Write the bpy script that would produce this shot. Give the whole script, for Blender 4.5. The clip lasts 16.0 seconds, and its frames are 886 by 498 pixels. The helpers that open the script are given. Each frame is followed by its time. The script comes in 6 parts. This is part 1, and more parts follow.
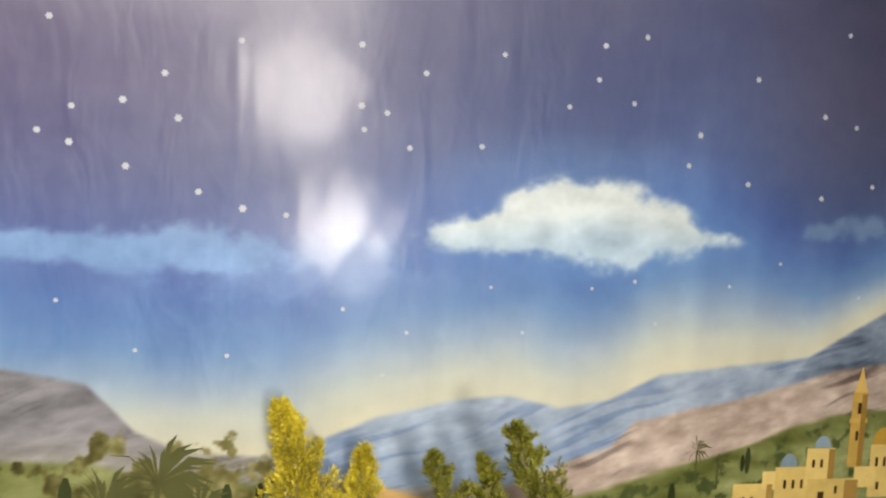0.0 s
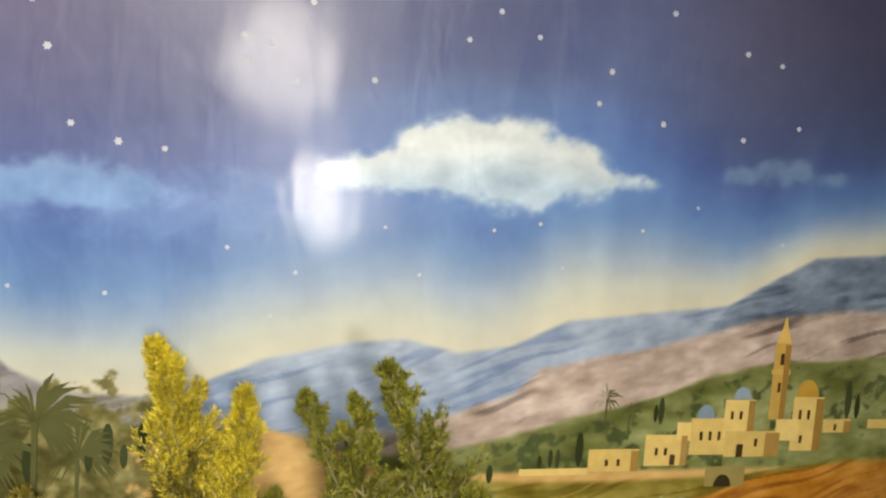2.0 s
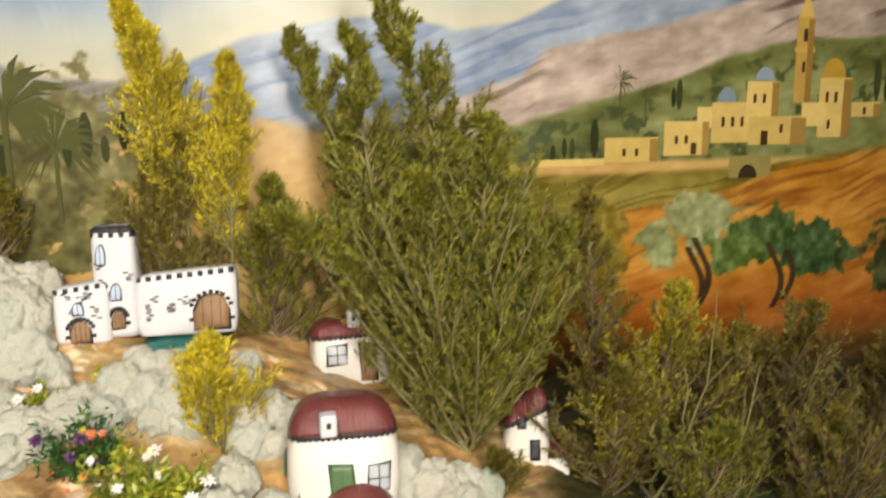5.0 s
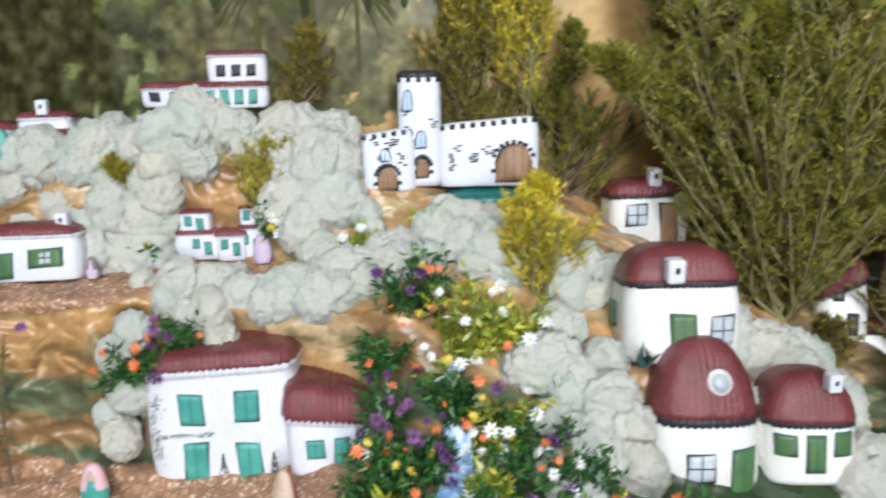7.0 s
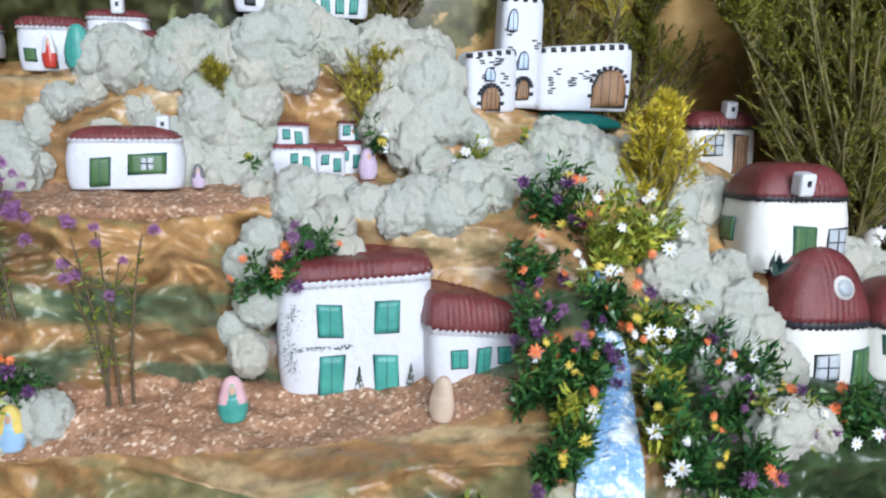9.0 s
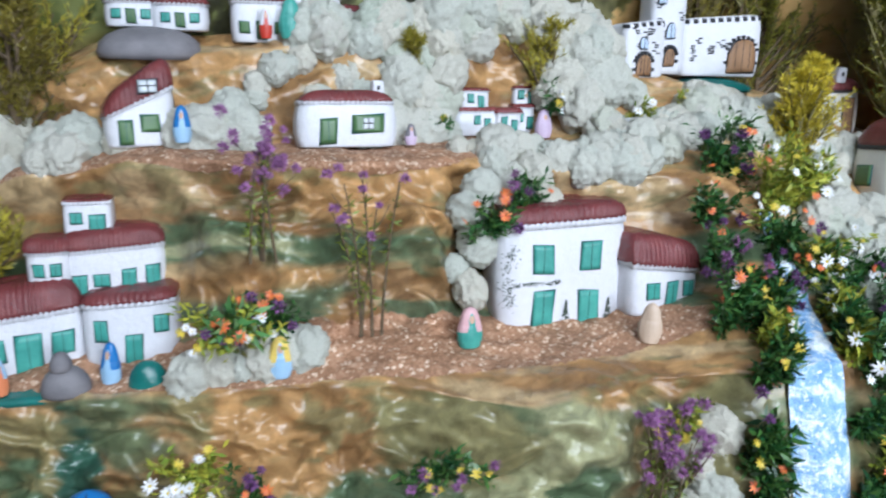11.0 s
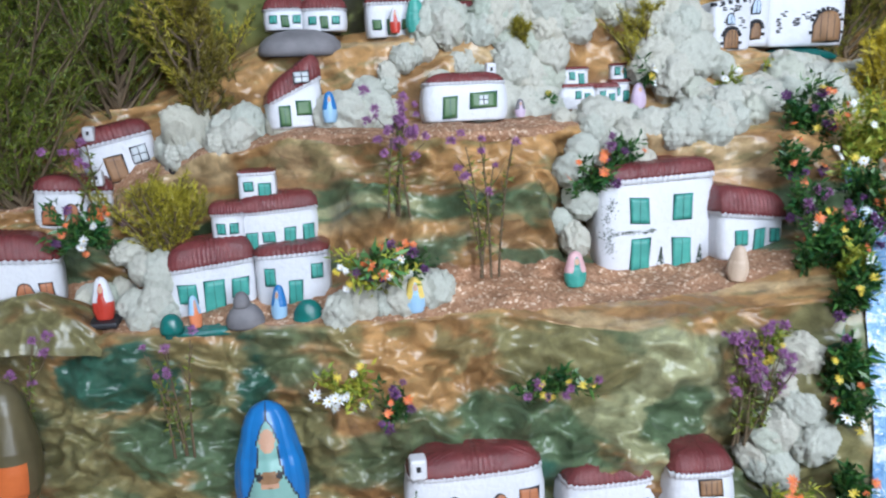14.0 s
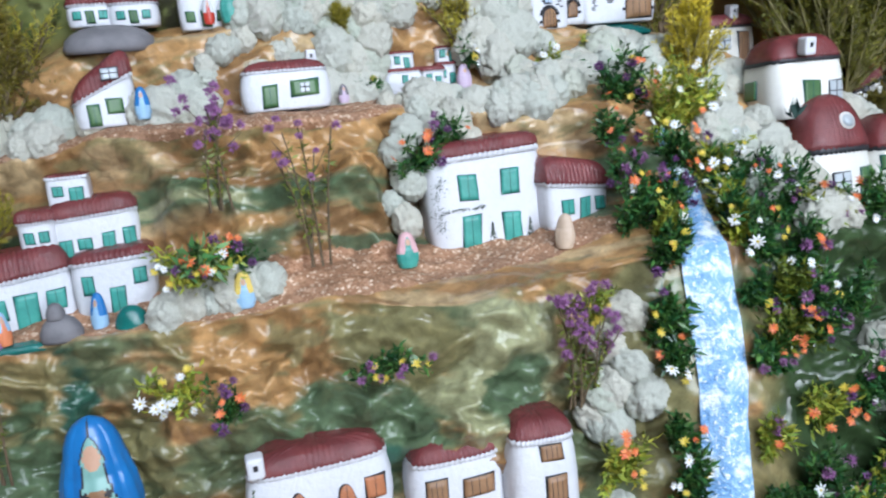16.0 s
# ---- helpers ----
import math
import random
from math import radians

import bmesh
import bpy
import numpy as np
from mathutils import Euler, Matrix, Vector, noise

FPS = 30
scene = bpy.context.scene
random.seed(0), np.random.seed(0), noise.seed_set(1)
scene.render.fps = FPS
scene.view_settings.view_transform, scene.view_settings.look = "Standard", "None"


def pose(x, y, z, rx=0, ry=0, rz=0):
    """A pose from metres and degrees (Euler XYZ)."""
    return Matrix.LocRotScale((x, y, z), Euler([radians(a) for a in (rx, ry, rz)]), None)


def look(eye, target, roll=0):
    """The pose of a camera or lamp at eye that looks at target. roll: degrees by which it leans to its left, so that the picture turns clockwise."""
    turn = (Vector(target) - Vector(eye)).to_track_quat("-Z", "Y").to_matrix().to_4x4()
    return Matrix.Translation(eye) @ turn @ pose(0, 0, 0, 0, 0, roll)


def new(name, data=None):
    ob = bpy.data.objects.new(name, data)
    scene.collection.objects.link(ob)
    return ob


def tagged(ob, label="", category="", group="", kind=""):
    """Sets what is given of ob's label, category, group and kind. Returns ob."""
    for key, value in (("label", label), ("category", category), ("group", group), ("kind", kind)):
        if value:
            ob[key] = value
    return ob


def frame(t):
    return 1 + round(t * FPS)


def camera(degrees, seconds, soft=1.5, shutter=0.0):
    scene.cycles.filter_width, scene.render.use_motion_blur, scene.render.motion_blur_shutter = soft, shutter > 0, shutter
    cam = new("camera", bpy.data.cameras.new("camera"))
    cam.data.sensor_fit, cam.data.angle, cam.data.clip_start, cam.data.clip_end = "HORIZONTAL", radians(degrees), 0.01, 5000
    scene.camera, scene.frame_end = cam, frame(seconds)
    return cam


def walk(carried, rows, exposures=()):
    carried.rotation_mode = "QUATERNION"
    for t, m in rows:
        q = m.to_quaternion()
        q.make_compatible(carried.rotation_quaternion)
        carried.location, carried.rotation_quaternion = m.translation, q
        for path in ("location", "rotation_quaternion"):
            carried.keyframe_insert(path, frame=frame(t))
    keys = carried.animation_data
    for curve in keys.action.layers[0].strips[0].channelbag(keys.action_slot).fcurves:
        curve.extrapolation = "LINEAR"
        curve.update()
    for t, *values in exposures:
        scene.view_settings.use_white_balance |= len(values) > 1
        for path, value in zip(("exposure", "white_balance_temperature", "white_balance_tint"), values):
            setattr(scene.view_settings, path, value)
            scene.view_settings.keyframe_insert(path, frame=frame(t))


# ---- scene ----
cam = camera(59.3, 16.0, soft=2.1, shutter=0.5)
PATH = [
    (0, (-0.097, 0.007, 1.555), (0.406, 1.94, 1.447), 3.8),
    (0.5, (-0.072, 0.01, 1.55), (0.441, 1.939, 1.428), 4.1),
    (1, (-0.032, 0.006, 1.545), (0.458, 1.941, 1.406), 4.0),
    (1.5, (0.01, 0.0, 1.54), (0.474, 1.939, 1.376), 4.1),
    (2, (0.038, 0.0, 1.526), (0.503, 1.936, 1.347), 4.1),
    (2.5, (0.056, 0.004, 1.511), (0.539, 1.934, 1.305), 4.1),
    (3, (0.068, 0.011, 1.497), (0.566, 1.93, 1.228), 4.0),
    (3.2, (0.078, 0.012, 1.495), (0.565, 1.926, 1.182), 3.9),
    (5.3, (0.038, 0.032, 1.232), (0.479, 1.95, 0.879), -1.5),
    (5.5, (0.027, 0.038, 1.227), (0.429, 1.955, 0.821), -1.5),
    (6, (-0.01, 0.053, 1.214), (0.301, 1.967, 0.724), -1.4),
    (6.5, (-0.053, 0.065, 1.2), (0.17, 1.985, 0.687), -1.3),
    (7, (-0.103, 0.071, 1.188), (0.032, 1.995, 0.659), -1.1),
    (7.5, (-0.153, 0.074, 1.175), (-0.056, 1.997, 0.636), -0.6),
    (8, (-0.203, 0.083, 1.167), (0.024, 1.985, 0.591), 1.1),
    (8.2, (-0.223, 0.09, 1.161), (0.062, 1.981, 0.576), 1.7),
    (10.3, (-0.45, 0.087, 1.11), (0.172, 1.906, 0.559), 1.9),
    (10.5, (-0.471, 0.081, 1.11), (0.145, 1.9, 0.551), 2.0),
    (11, (-0.511, 0.063, 1.113), (0.06, 1.888, 0.525), 2.1),
    (11.5, (-0.532, 0.043, 1.117), (-0.043, 1.885, 0.511), 1.5),
    (12, (-0.549, 0.027, 1.116), (-0.122, 1.884, 0.51), 0.9),
    (12.5, (-0.557, 0.009, 1.113), (-0.189, 1.883, 0.518), 0.4),
    (13, (-0.559, -0.01, 1.103), (-0.232, 1.879, 0.534), 0.0),
    (13.5, (-0.554, -0.028, 1.098), (-0.252, 1.867, 0.535), -0.6),
    (14, (-0.544, -0.047, 1.098), (-0.24, 1.846, 0.528), -1.5),
    (14.5, (-0.521, -0.058, 1.094), (-0.189, 1.829, 0.522), -2.6),
    (15, (-0.501, -0.06, 1.088), (-0.103, 1.815, 0.519), -3.3),
    (15.5, (-0.496, -0.059, 1.077), (0.001, 1.797, 0.522), -3.5),
    (16, (-0.489, -0.056, 1.069), (0.08, 1.78, 0.516), -3.9),
]
walk(cam, [(t, look(eye, target, roll)) for t, eye, target, roll in PATH],
     [(0, 0.0, 7300, 10), (3.2, 0.0, 7650, 10), (5.4, 0.0, 7900, 10), (6.5, -0.02, 6450, 9), (8, -0.1, 5780, 9), (11, -0.12, 5540, 8), (16, -0.08, 5540, 8)])

# ---- light ----
world = bpy.data.worlds.new("room_light")
scene.world = world
world.use_nodes = True
world.node_tree.nodes["Background"].inputs[0].default_value = (0.75, 0.85, 1.0, 1)
world.node_tree.nodes["Background"].inputs[1].default_value = 0.10


def lamp(name, eye, target, power, radius, angle, color):
    d = bpy.data.lights.new(name, "SPOT")
    d.energy, d.shadow_soft_size, d.color = power, radius, color
    d.spot_size, d.spot_blend = radians(angle), 1.0
    ob = new(name, d)
    ob.matrix_world = look(eye, target)
    return ob


lamp("lamp_low", (0.37, -2.3, 1.40), (-0.20, 0.7, 1.09), 135, 0.17, 44, (1.0, 0.98, 0.97))
lamp("lamp_high", (0.15, -2.3, 2.06), (-0.20, 0.7, 1.12), 165, 0.28, 46, (1.0, 0.98, 0.97))
# broad overhead fill, added and unseen, to soften the spots' shadows
d = bpy.data.lights.new("unseen_fill", "AREA")
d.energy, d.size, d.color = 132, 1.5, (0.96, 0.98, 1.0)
new("unseen_fill", d).matrix_world = look((-0.3, -1.2, 2.85), (-0.1, 0.6, 1.0))

# ---- materials ----


def nodes_of(name):
    m = bpy.data.materials.new(name)
    m.use_nodes = True
    nt = m.node_tree
    return m, nt, nt.nodes["Principled BSDF"]


def ramp(nt, fac, stops):
    r = nt.nodes.new("ShaderNodeValToRGB")
    el = r.color_ramp.elements
    while len(el) < len(stops):
        el.new(0.5)
    for e, (p, c) in zip(el, stops):
        e.position, e.color = p, (*c, 1)
    nt.links.new(fac, r.inputs[0])
    return r.outputs[0]


def tex(nt, kind, scale, detail=4, rough=0.6, distortion=0.0, vec=None):
    n = nt.nodes.new(kind)
    n.inputs["Scale"].default_value = scale
    if kind == "ShaderNodeTexNoise":
        n.inputs["Detail"].default_value, n.inputs["Roughness"].default_value = detail, rough
        n.inputs["Distortion"].default_value = distortion
    if vec is None:
        vec = nt.nodes.new("ShaderNodeTexCoord").outputs["Object"]
    nt.links.new(vec, n.inputs["Vector"])
    return n.outputs[0]


def bump(nt, bsdf, height, strength, dist):
    b = nt.nodes.new("ShaderNodeBump")
    b.inputs["Strength"].default_value, b.inputs["Distance"].default_value = strength, dist
    nt.links.new(height, b.inputs["Height"])
    nt.links.new(b.outputs[0], bsdf.inputs["Normal"])


def mixed(nt, a, b, fac, mode="MIX"):
    m = nt.nodes.new("ShaderNodeMix")
    m.data_type, m.blend_type = "RGBA", mode
    for sock, v in ((m.inputs[6], a), (m.inputs[7], b), (m.inputs[0], fac)):
        if hasattr(v, "is_linked"):
            nt.links.new(v, sock)
        else:
            sock.default_value = v if isinstance(v, float) else (*v, 1)
    return m.outputs[2]


def plain(name, dark, light, rough=0.5, scale=120, bump_size=0.0006, strength=0.3, metal=0.0, coat=0.0):
    """paint with grain and blotches at two scales"""
    m, nt, b = nodes_of(name)
    big = tex(nt, "ShaderNodeTexNoise", scale * 0.25, 3)
    fine = tex(nt, "ShaderNodeTexNoise", scale * 3, 4)
    c1 = ramp(nt, big, [(0.35, dark), (0.65, light)])
    c2 = ramp(nt, fine, [(0.3, tuple(v * 0.88 for v in light)), (0.7, light)])
    nt.links.new(mixed(nt, c1, c2, 0.45), b.inputs["Base Color"])
    b.inputs["Roughness"].default_value, b.inputs["Metallic"].default_value = rough, metal
    b.inputs["Coat Weight"].default_value = coat
    bump(nt, b, fine, strength, bump_size)
    return m


def leafy(name, cols, rough=0.55, spread=0.0):
    """leaves: each its own shade"""
    m, nt, b = nodes_of(name)
    geo = nt.nodes.new("ShaderNodeNewGeometry")
    stops = [(i / max(1, len(cols) - 1), c) for i, c in enumerate(cols)]
    col = ramp(nt, geo.outputs["Random Per Island"], stops)
    big = tex(nt, "ShaderNodeTexNoise", 22, 2)
    shade = ramp(nt, big, [(0.3, (0.6, 0.6, 0.6)), (0.7, (1.1, 1.1, 1.1))])
    nt.links.new(mixed(nt, col, shade, 1.0, "MULTIPLY"), b.inputs["Base Color"])
    b.inputs["Roughness"].default_value = rough
    return m


WHITE = plain("white_paint", (0.57, 0.58, 0.62), (0.66, 0.66, 0.69), 0.46, 60, 0.0014, 0.7)
CREAM = plain("cream_paint", (0.62, 0.60, 0.55), (0.74, 0.72, 0.67), 0.34, 60, 0.0005, 0.3)
ROOF = plain("roof_red", (0.085, 0.017, 0.020), (0.185, 0.045, 0.045), 0.24, 220, 0.0012, 0.7)
TEAL = plain("teal_paint", (0.03, 0.20, 0.17), (0.08, 0.34, 0.28), 0.4, 300, 0.0005, 0.4)
TEAL_DARK = plain("dark_teal", (0.006, 0.06, 0.055), (0.02, 0.16, 0.14), 0.2, 120, 0.001, 0.5)
TEAL_INK = plain("deep_teal_line", (0.008, 0.05, 0.045), (0.02, 0.09, 0.08), 0.5)
GREEN_PAINT = plain("green_paint", (0.035, 0.09, 0.03), (0.08, 0.16, 0.06), 0.4, 200)
INK = plain("black_ink", (0.008, 0.008, 0.01), (0.025, 0.025, 0.03), 0.5)
WOOD = plain("brown_paint", (0.16, 0.08, 0.035), (0.30, 0.17, 0.085), 0.5, 200)
TERRA = plain("orange_brown", (0.32, 0.11, 0.045), (0.45, 0.18, 0.08), 0.5, 200)
GLASS_PAINT = plain("grey_pane", (0.28, 0.32, 0.36), (0.50, 0.53, 0.55), 0.3, 200)
PALE_BLUE = plain("pale_blue", (0.35, 0.45, 0.60), (0.5, 0.6, 0.75), 0.4, 200)
BLUE = plain("blue_paint", (0.010, 0.085, 0.28), (0.03, 0.19, 0.50), 0.28, 40)
LIGHT_BLUE = plain("light_blue", (0.22, 0.40, 0.58), (0.35, 0.52, 0.70), 0.4)
SAGE = plain("sage_paint", (0.16, 0.33, 0.30), (0.26, 0.45, 0.40), 0.4, 60)
RED = plain("red_paint", (0.30, 0.025, 0.015), (0.50, 0.05, 0.03), 0.3)
ORANGE = plain("orange_paint", (0.55, 0.15, 0.06), (0.70, 0.25, 0.11), 0.4)
SKIN = plain("bare_clay", (0.46, 0.27, 0.17), (0.55, 0.33, 0.22), 0.5)
PINK = plain("pink_paint", (0.55, 0.30, 0.32), (0.66, 0.42, 0.44), 0.5)
LILAC = plain("lilac_paint", (0.42, 0.32, 0.45), (0.55, 0.44, 0.56), 0.5)
YELLOW = plain("yellow_paint", (0.60, 0.42, 0.06), (0.75, 0.58, 0.15), 0.5)
ORANGE_DEEP = plain("deep_orange", (0.42, 0.09, 0.02), (0.58, 0.15, 0.04), 0.35)
KHAKI_PAINT = plain("olive_paint", (0.06, 0.05, 0.025), (0.12, 0.10, 0.05), 0.35)
STONE = plain("grey_stone", (0.09, 0.09, 0.10), (0.19, 0.18, 0.19), 0.6, 200, 0.001, 0.6)
PEBBLE = plain("sand_stone", (0.42, 0.31, 0.22), (0.58, 0.45, 0.34), 0.5, 120)
BARK = plain("twig_bark", (0.06, 0.040, 0.022), (0.14, 0.10, 0.055), 0.8, 300, 0.001, 0.6)
BARK_PALE = plain("pale_twig", (0.11, 0.095, 0.03), (0.22, 0.19, 0.075), 0.7, 300, 0.001, 0.6)
JUNIPER = leafy("juniper_green", [(0.055, 0.07, 0.008), (0.17, 0.175, 0.014), (0.33, 0.30, 0.026), (0.11, 0.125, 0.010)])
JUNIPER_DEEP = leafy("deep_juniper", [(0.045, 0.085, 0.008), (0.13, 0.18, 0.014), (0.23, 0.26, 0.022), (0.09, 0.13, 0.010)])
GOLDEN = leafy("golden_needles", [(0.30, 0.24, 0.015), (0.60, 0.48, 0.028), (0.82, 0.66, 0.045), (0.44, 0.36, 0.02)])
MUSTARD = leafy("mustard_needles", [(0.20, 0.18, 0.013), (0.36, 0.31, 0.022), (0.50, 0.43, 0.035), (0.28, 0.25, 0.016)])
OLIVE = leafy("olive_needles", [(0.07, 0.06, 0.008), (0.19, 0.155, 0.015), (0.28, 0.22, 0.025), (0.12, 0.11, 0.014)])
LEAF = leafy("plastic_leaf", [(0.015, 0.07, 0.022), (0.04, 0.14, 0.035), (0.10, 0.21, 0.04), (0.03, 0.10, 0.03)], 0.35)
ROSETTE = leafy("rosette_leaf", [(0.06, 0.20, 0.05), (0.14, 0.32, 0.10), (0.25, 0.42, 0.18)], 0.35)
LIME = leafy("lime_leaf", [(0.16, 0.27, 0.03), (0.34, 0.40, 0.05), (0.50, 0.47, 0.05), (0.24, 0.34, 0.05)], 0.4)
PETAL_WHITE = leafy("white_petal", [(0.78, 0.80, 0.82), (0.86, 0.86, 0.86)], 0.5)
PETAL_ORANGE = leafy("orange_petal", [(0.70, 0.14, 0.03), (0.80, 0.24, 0.06), (0.62, 0.11, 0.05)], 0.5)
PETAL_PURPLE = leafy("purple_petal", [(0.09, 0.03, 0.14), (0.19, 0.07, 0.23), (0.28, 0.12, 0.29)], 0.6)
PETAL_MAUVE = leafy("mauve_petal", [(0.26, 0.09, 0.25), (0.42, 0.18, 0.41), (0.34, 0.17, 0.34)], 0.6)
PETAL_YELLOW = leafy("yellow_petal", [(0.60, 0.46, 0.03), (0.75, 0.58, 0.07)], 0.5)


def ground_material(name):
    """crumpled rock paper: printed blotches, fine creases, slightly shiny; gravel on the paths"""
    m, nt, b = nodes_of(name)
    a = nt.nodes.new("ShaderNodeVertexColor")
    a.layer_name = "print"
    mid = tex(nt, "ShaderNodeTexNoise", 60, 5, 0.65, 0.8)
    speck = ramp(nt, mid, [(0.3, (0.66, 0.64, 0.60)), (0.5, (1.0, 1.0, 1.0)), (0.72, (1.35, 1.32, 1.28))])
    warp = nt.nodes.new("ShaderNodeTexNoise")
    warp.inputs["Scale"].default_value = 18
    tc = nt.nodes.new("ShaderNodeTexCoord")
    nt.links.new(tc.outputs["Object"], warp.inputs["Vector"])
    add = nt.nodes.new("ShaderNodeVectorMath")
    add.operation = "MULTIPLY_ADD"
    add.inputs[1].default_value = (0.08, 0.08, 0.08)
    nt.links.new(warp.outputs["Color"], add.inputs[0])
    nt.links.new(tc.outputs["Object"], add.inputs[2])
    facets = None
    for scale, weight in ((42, 0.7), (110, 0.25)):
        v = nt.nodes.new("ShaderNodeTexVoronoi")
        v.inputs["Scale"].default_value = scale
        nt.links.new(add.outputs[0], v.inputs["Vector"])
        off = nt.nodes.new("ShaderNodeVectorMath")
        off.operation = "SUBTRACT"
        nt.links.new(add.outputs[0], off.inputs[0])
        nt.links.new(v.outputs["Position"], off.inputs[1])
        tilt = nt.nodes.new("ShaderNodeVectorMath")
        tilt.operation = "SUBTRACT"
        tilt.inputs[1].default_value = (0.5, 0.5, 0.5)
        nt.links.new(v.outputs["Color"], tilt.inputs[0])
        dot = nt.nodes.new("ShaderNodeVectorMath")
        dot.operation = "DOT_PRODUCT"
        nt.links.new(off.outputs[0], dot.inputs[0])
        nt.links.new(tilt.outputs[0], dot.inputs[1])
        mul = nt.nodes.new("ShaderNodeMath")
        mul.operation = "MULTIPLY_ADD"
        mul.inputs[1].default_value = weight
        nt.links.new(dot.outputs["Value"], mul.inputs[0])
        if facets is None:
            mul.inputs[2].default_value = 0.0
        else:
            nt.links.new(facets, mul.inputs[2])
        facets = mul.outputs[0]
    # cork gravel where the paths are
    g = nt.nodes.new("ShaderNodeVertexColor")
    g.layer_name = "gravel"
    v = nt.nodes.new("ShaderNodeTexVoronoi")
    v.inputs["Scale"].default_value = 400
    nt.links.new(tc.outputs["Object"], v.inputs["Vector"])
    grain = ramp(nt, v.outputs["Color"], [(0.0, (0.25, 0.135, 0.07)), (0.45, (0.36, 0.20, 0.115)), (0.74, (0.45, 0.27, 0.165)), (0.86, (0.74, 0.58, 0.44))])
    blot = ramp(nt, tex(nt, "ShaderNodeTexNoise", 30, 5), [(0.3, (0.62, 0.6, 0.58)), (0.7, (1.12, 1.08, 1.04))])
    spill = tex(nt, "ShaderNodeTexNoise", 190, 4, 0.7)
    fac = nt.nodes.new("ShaderNodeMath")
    fac.operation = "ADD"
    nt.links.new(g.outputs["Color"], fac.inputs[0])
    nt.links.new(spill, fac.inputs[1])
    mask = ramp(nt, fac.outputs[0], [(0.84, (0, 0, 0)), (0.94, (1, 1, 1))])
    nt.links.new(mixed(nt, mixed(nt, a.outputs["Color"], speck, 1.0, "MULTIPLY"), mixed(nt, grain, blot, 1.0, "MULTIPLY"), mask), b.inputs["Base Color"])
    nt.links.new(ramp(nt, mask, [(0.0, (0.31, 0.31, 0.31)), (1.0, (0.75, 0.75, 0.75))]), b.inputs["Roughness"])
    relief = nt.nodes.new("ShaderNodeMix")
    nt.links.new(mask, relief.inputs[0])
    nt.links.new(facets, relief.inputs[2])
    grit = nt.nodes.new("ShaderNodeMath")
    grit.operation = "MULTIPLY"
    grit.inputs[1].default_value = 0.006
    nt.links.new(spill, grit.inputs[0])
    nt.links.new(grit.outputs[0], relief.inputs[3])
    bump(nt, b, relief.outputs[0], 0.6, 0.6)
    return m


def lichen_material():
    m, nt, b = nodes_of("reindeer_lichen")
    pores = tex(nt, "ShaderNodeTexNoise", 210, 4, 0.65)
    tone = tex(nt, "ShaderNodeTexNoise", 16, 2)
    info = nt.nodes.new("ShaderNodeObjectInfo")
    base = ramp(nt, tone, [(0.3, (0.52, 0.52, 0.45)), (0.55, (0.59, 0.58, 0.52)), (0.75, (0.65, 0.64, 0.57))])
    tint = ramp(nt, info.outputs["Random"], [(0.0, (0.92, 0.97, 0.95)), (0.5, (1.0, 1.0, 0.98)), (0.9, (1.04, 1.01, 0.95)), (1.0, (0.84, 0.93, 0.87))])
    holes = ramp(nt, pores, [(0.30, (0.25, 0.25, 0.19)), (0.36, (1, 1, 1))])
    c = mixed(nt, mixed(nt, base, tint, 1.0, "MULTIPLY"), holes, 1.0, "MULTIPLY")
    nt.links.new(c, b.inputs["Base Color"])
    bump(nt, b, pores, 0.6, 0.0022)
    b.inputs["Roughness"].default_value = 0.9
    b.inputs["Specular IOR Level"].default_value = 0.15
    return m


def water_material():
    m, nt, b = nodes_of("glitter_water")
    n1 = tex(nt, "ShaderNodeTexNoise", 60, 5, 0.65, 0.5)
    n2 = tex(nt, "ShaderNodeTexNoise", 240, 3, 0.7)
    c = ramp(nt, n1, [(0.35, (0.16, 0.33, 0.62)), (0.52, (0.30, 0.50, 0.78)), (0.62, (0.80, 0.86, 0.92))])
    flecks = ramp(nt, n2, [(0.56, (0, 0, 0)), (0.64, (1, 1, 1))])
    nt.links.new(mixed(nt, c, (0.92, 0.94, 0.95), flecks), b.inputs["Base Color"])
    bump(nt, b, n2, 0.9, 0.004)
    b.inputs["Roughness"].default_value = 0.3
    return m


def poster_material():
    m, nt, b = nodes_of("printed_poster")
    a = nt.nodes.new("ShaderNodeVertexColor")
    a.layer_name = "print"
    nt.links.new(a.outputs["Color"], b.inputs["Base Color"])
    tc = nt.nodes.new("ShaderNodeTexCoord")
    mp = nt.nodes.new("ShaderNodeMapping")
    mp.inputs["Scale"].default_value = (5.0, 5.0, 2.2)
    nt.links.new(tc.outputs["Object"], mp.inputs["Vector"])
    folds = tex(nt, "ShaderNodeTexNoise", 5.0, 2.5, 0.5, 0.5, vec=mp.outputs[0])
    bump(nt, b, folds, 0.11, 0.02)
    b.inputs["Roughness"].default_value = 0.42
    b.inputs["Specular IOR Level"].default_value = 0.3
    b.inputs["Coat Weight"].default_value = 0.30
    b.inputs["Coat Roughness"].default_value = 0.15
    return m


GROUND = ground_material("rock_paper")
LICHEN, WATER, POSTER = lichen_material(), water_material(), poster_material()
ROOM_WALL = plain("room_plaster", (0.50, 0.49, 0.47), (0.58, 0.57, 0.55), 0.8, 4)
ROOM_FLOOR = plain("room_floor", (0.20, 0.16, 0.12), (0.30, 0.25, 0.2), 0.6, 6)
CLOTH = plain("brown_cloth", (0.08, 0.05, 0.03), (0.14, 0.09, 0.05), 0.9, 60)

# ---- mesh helpers ----


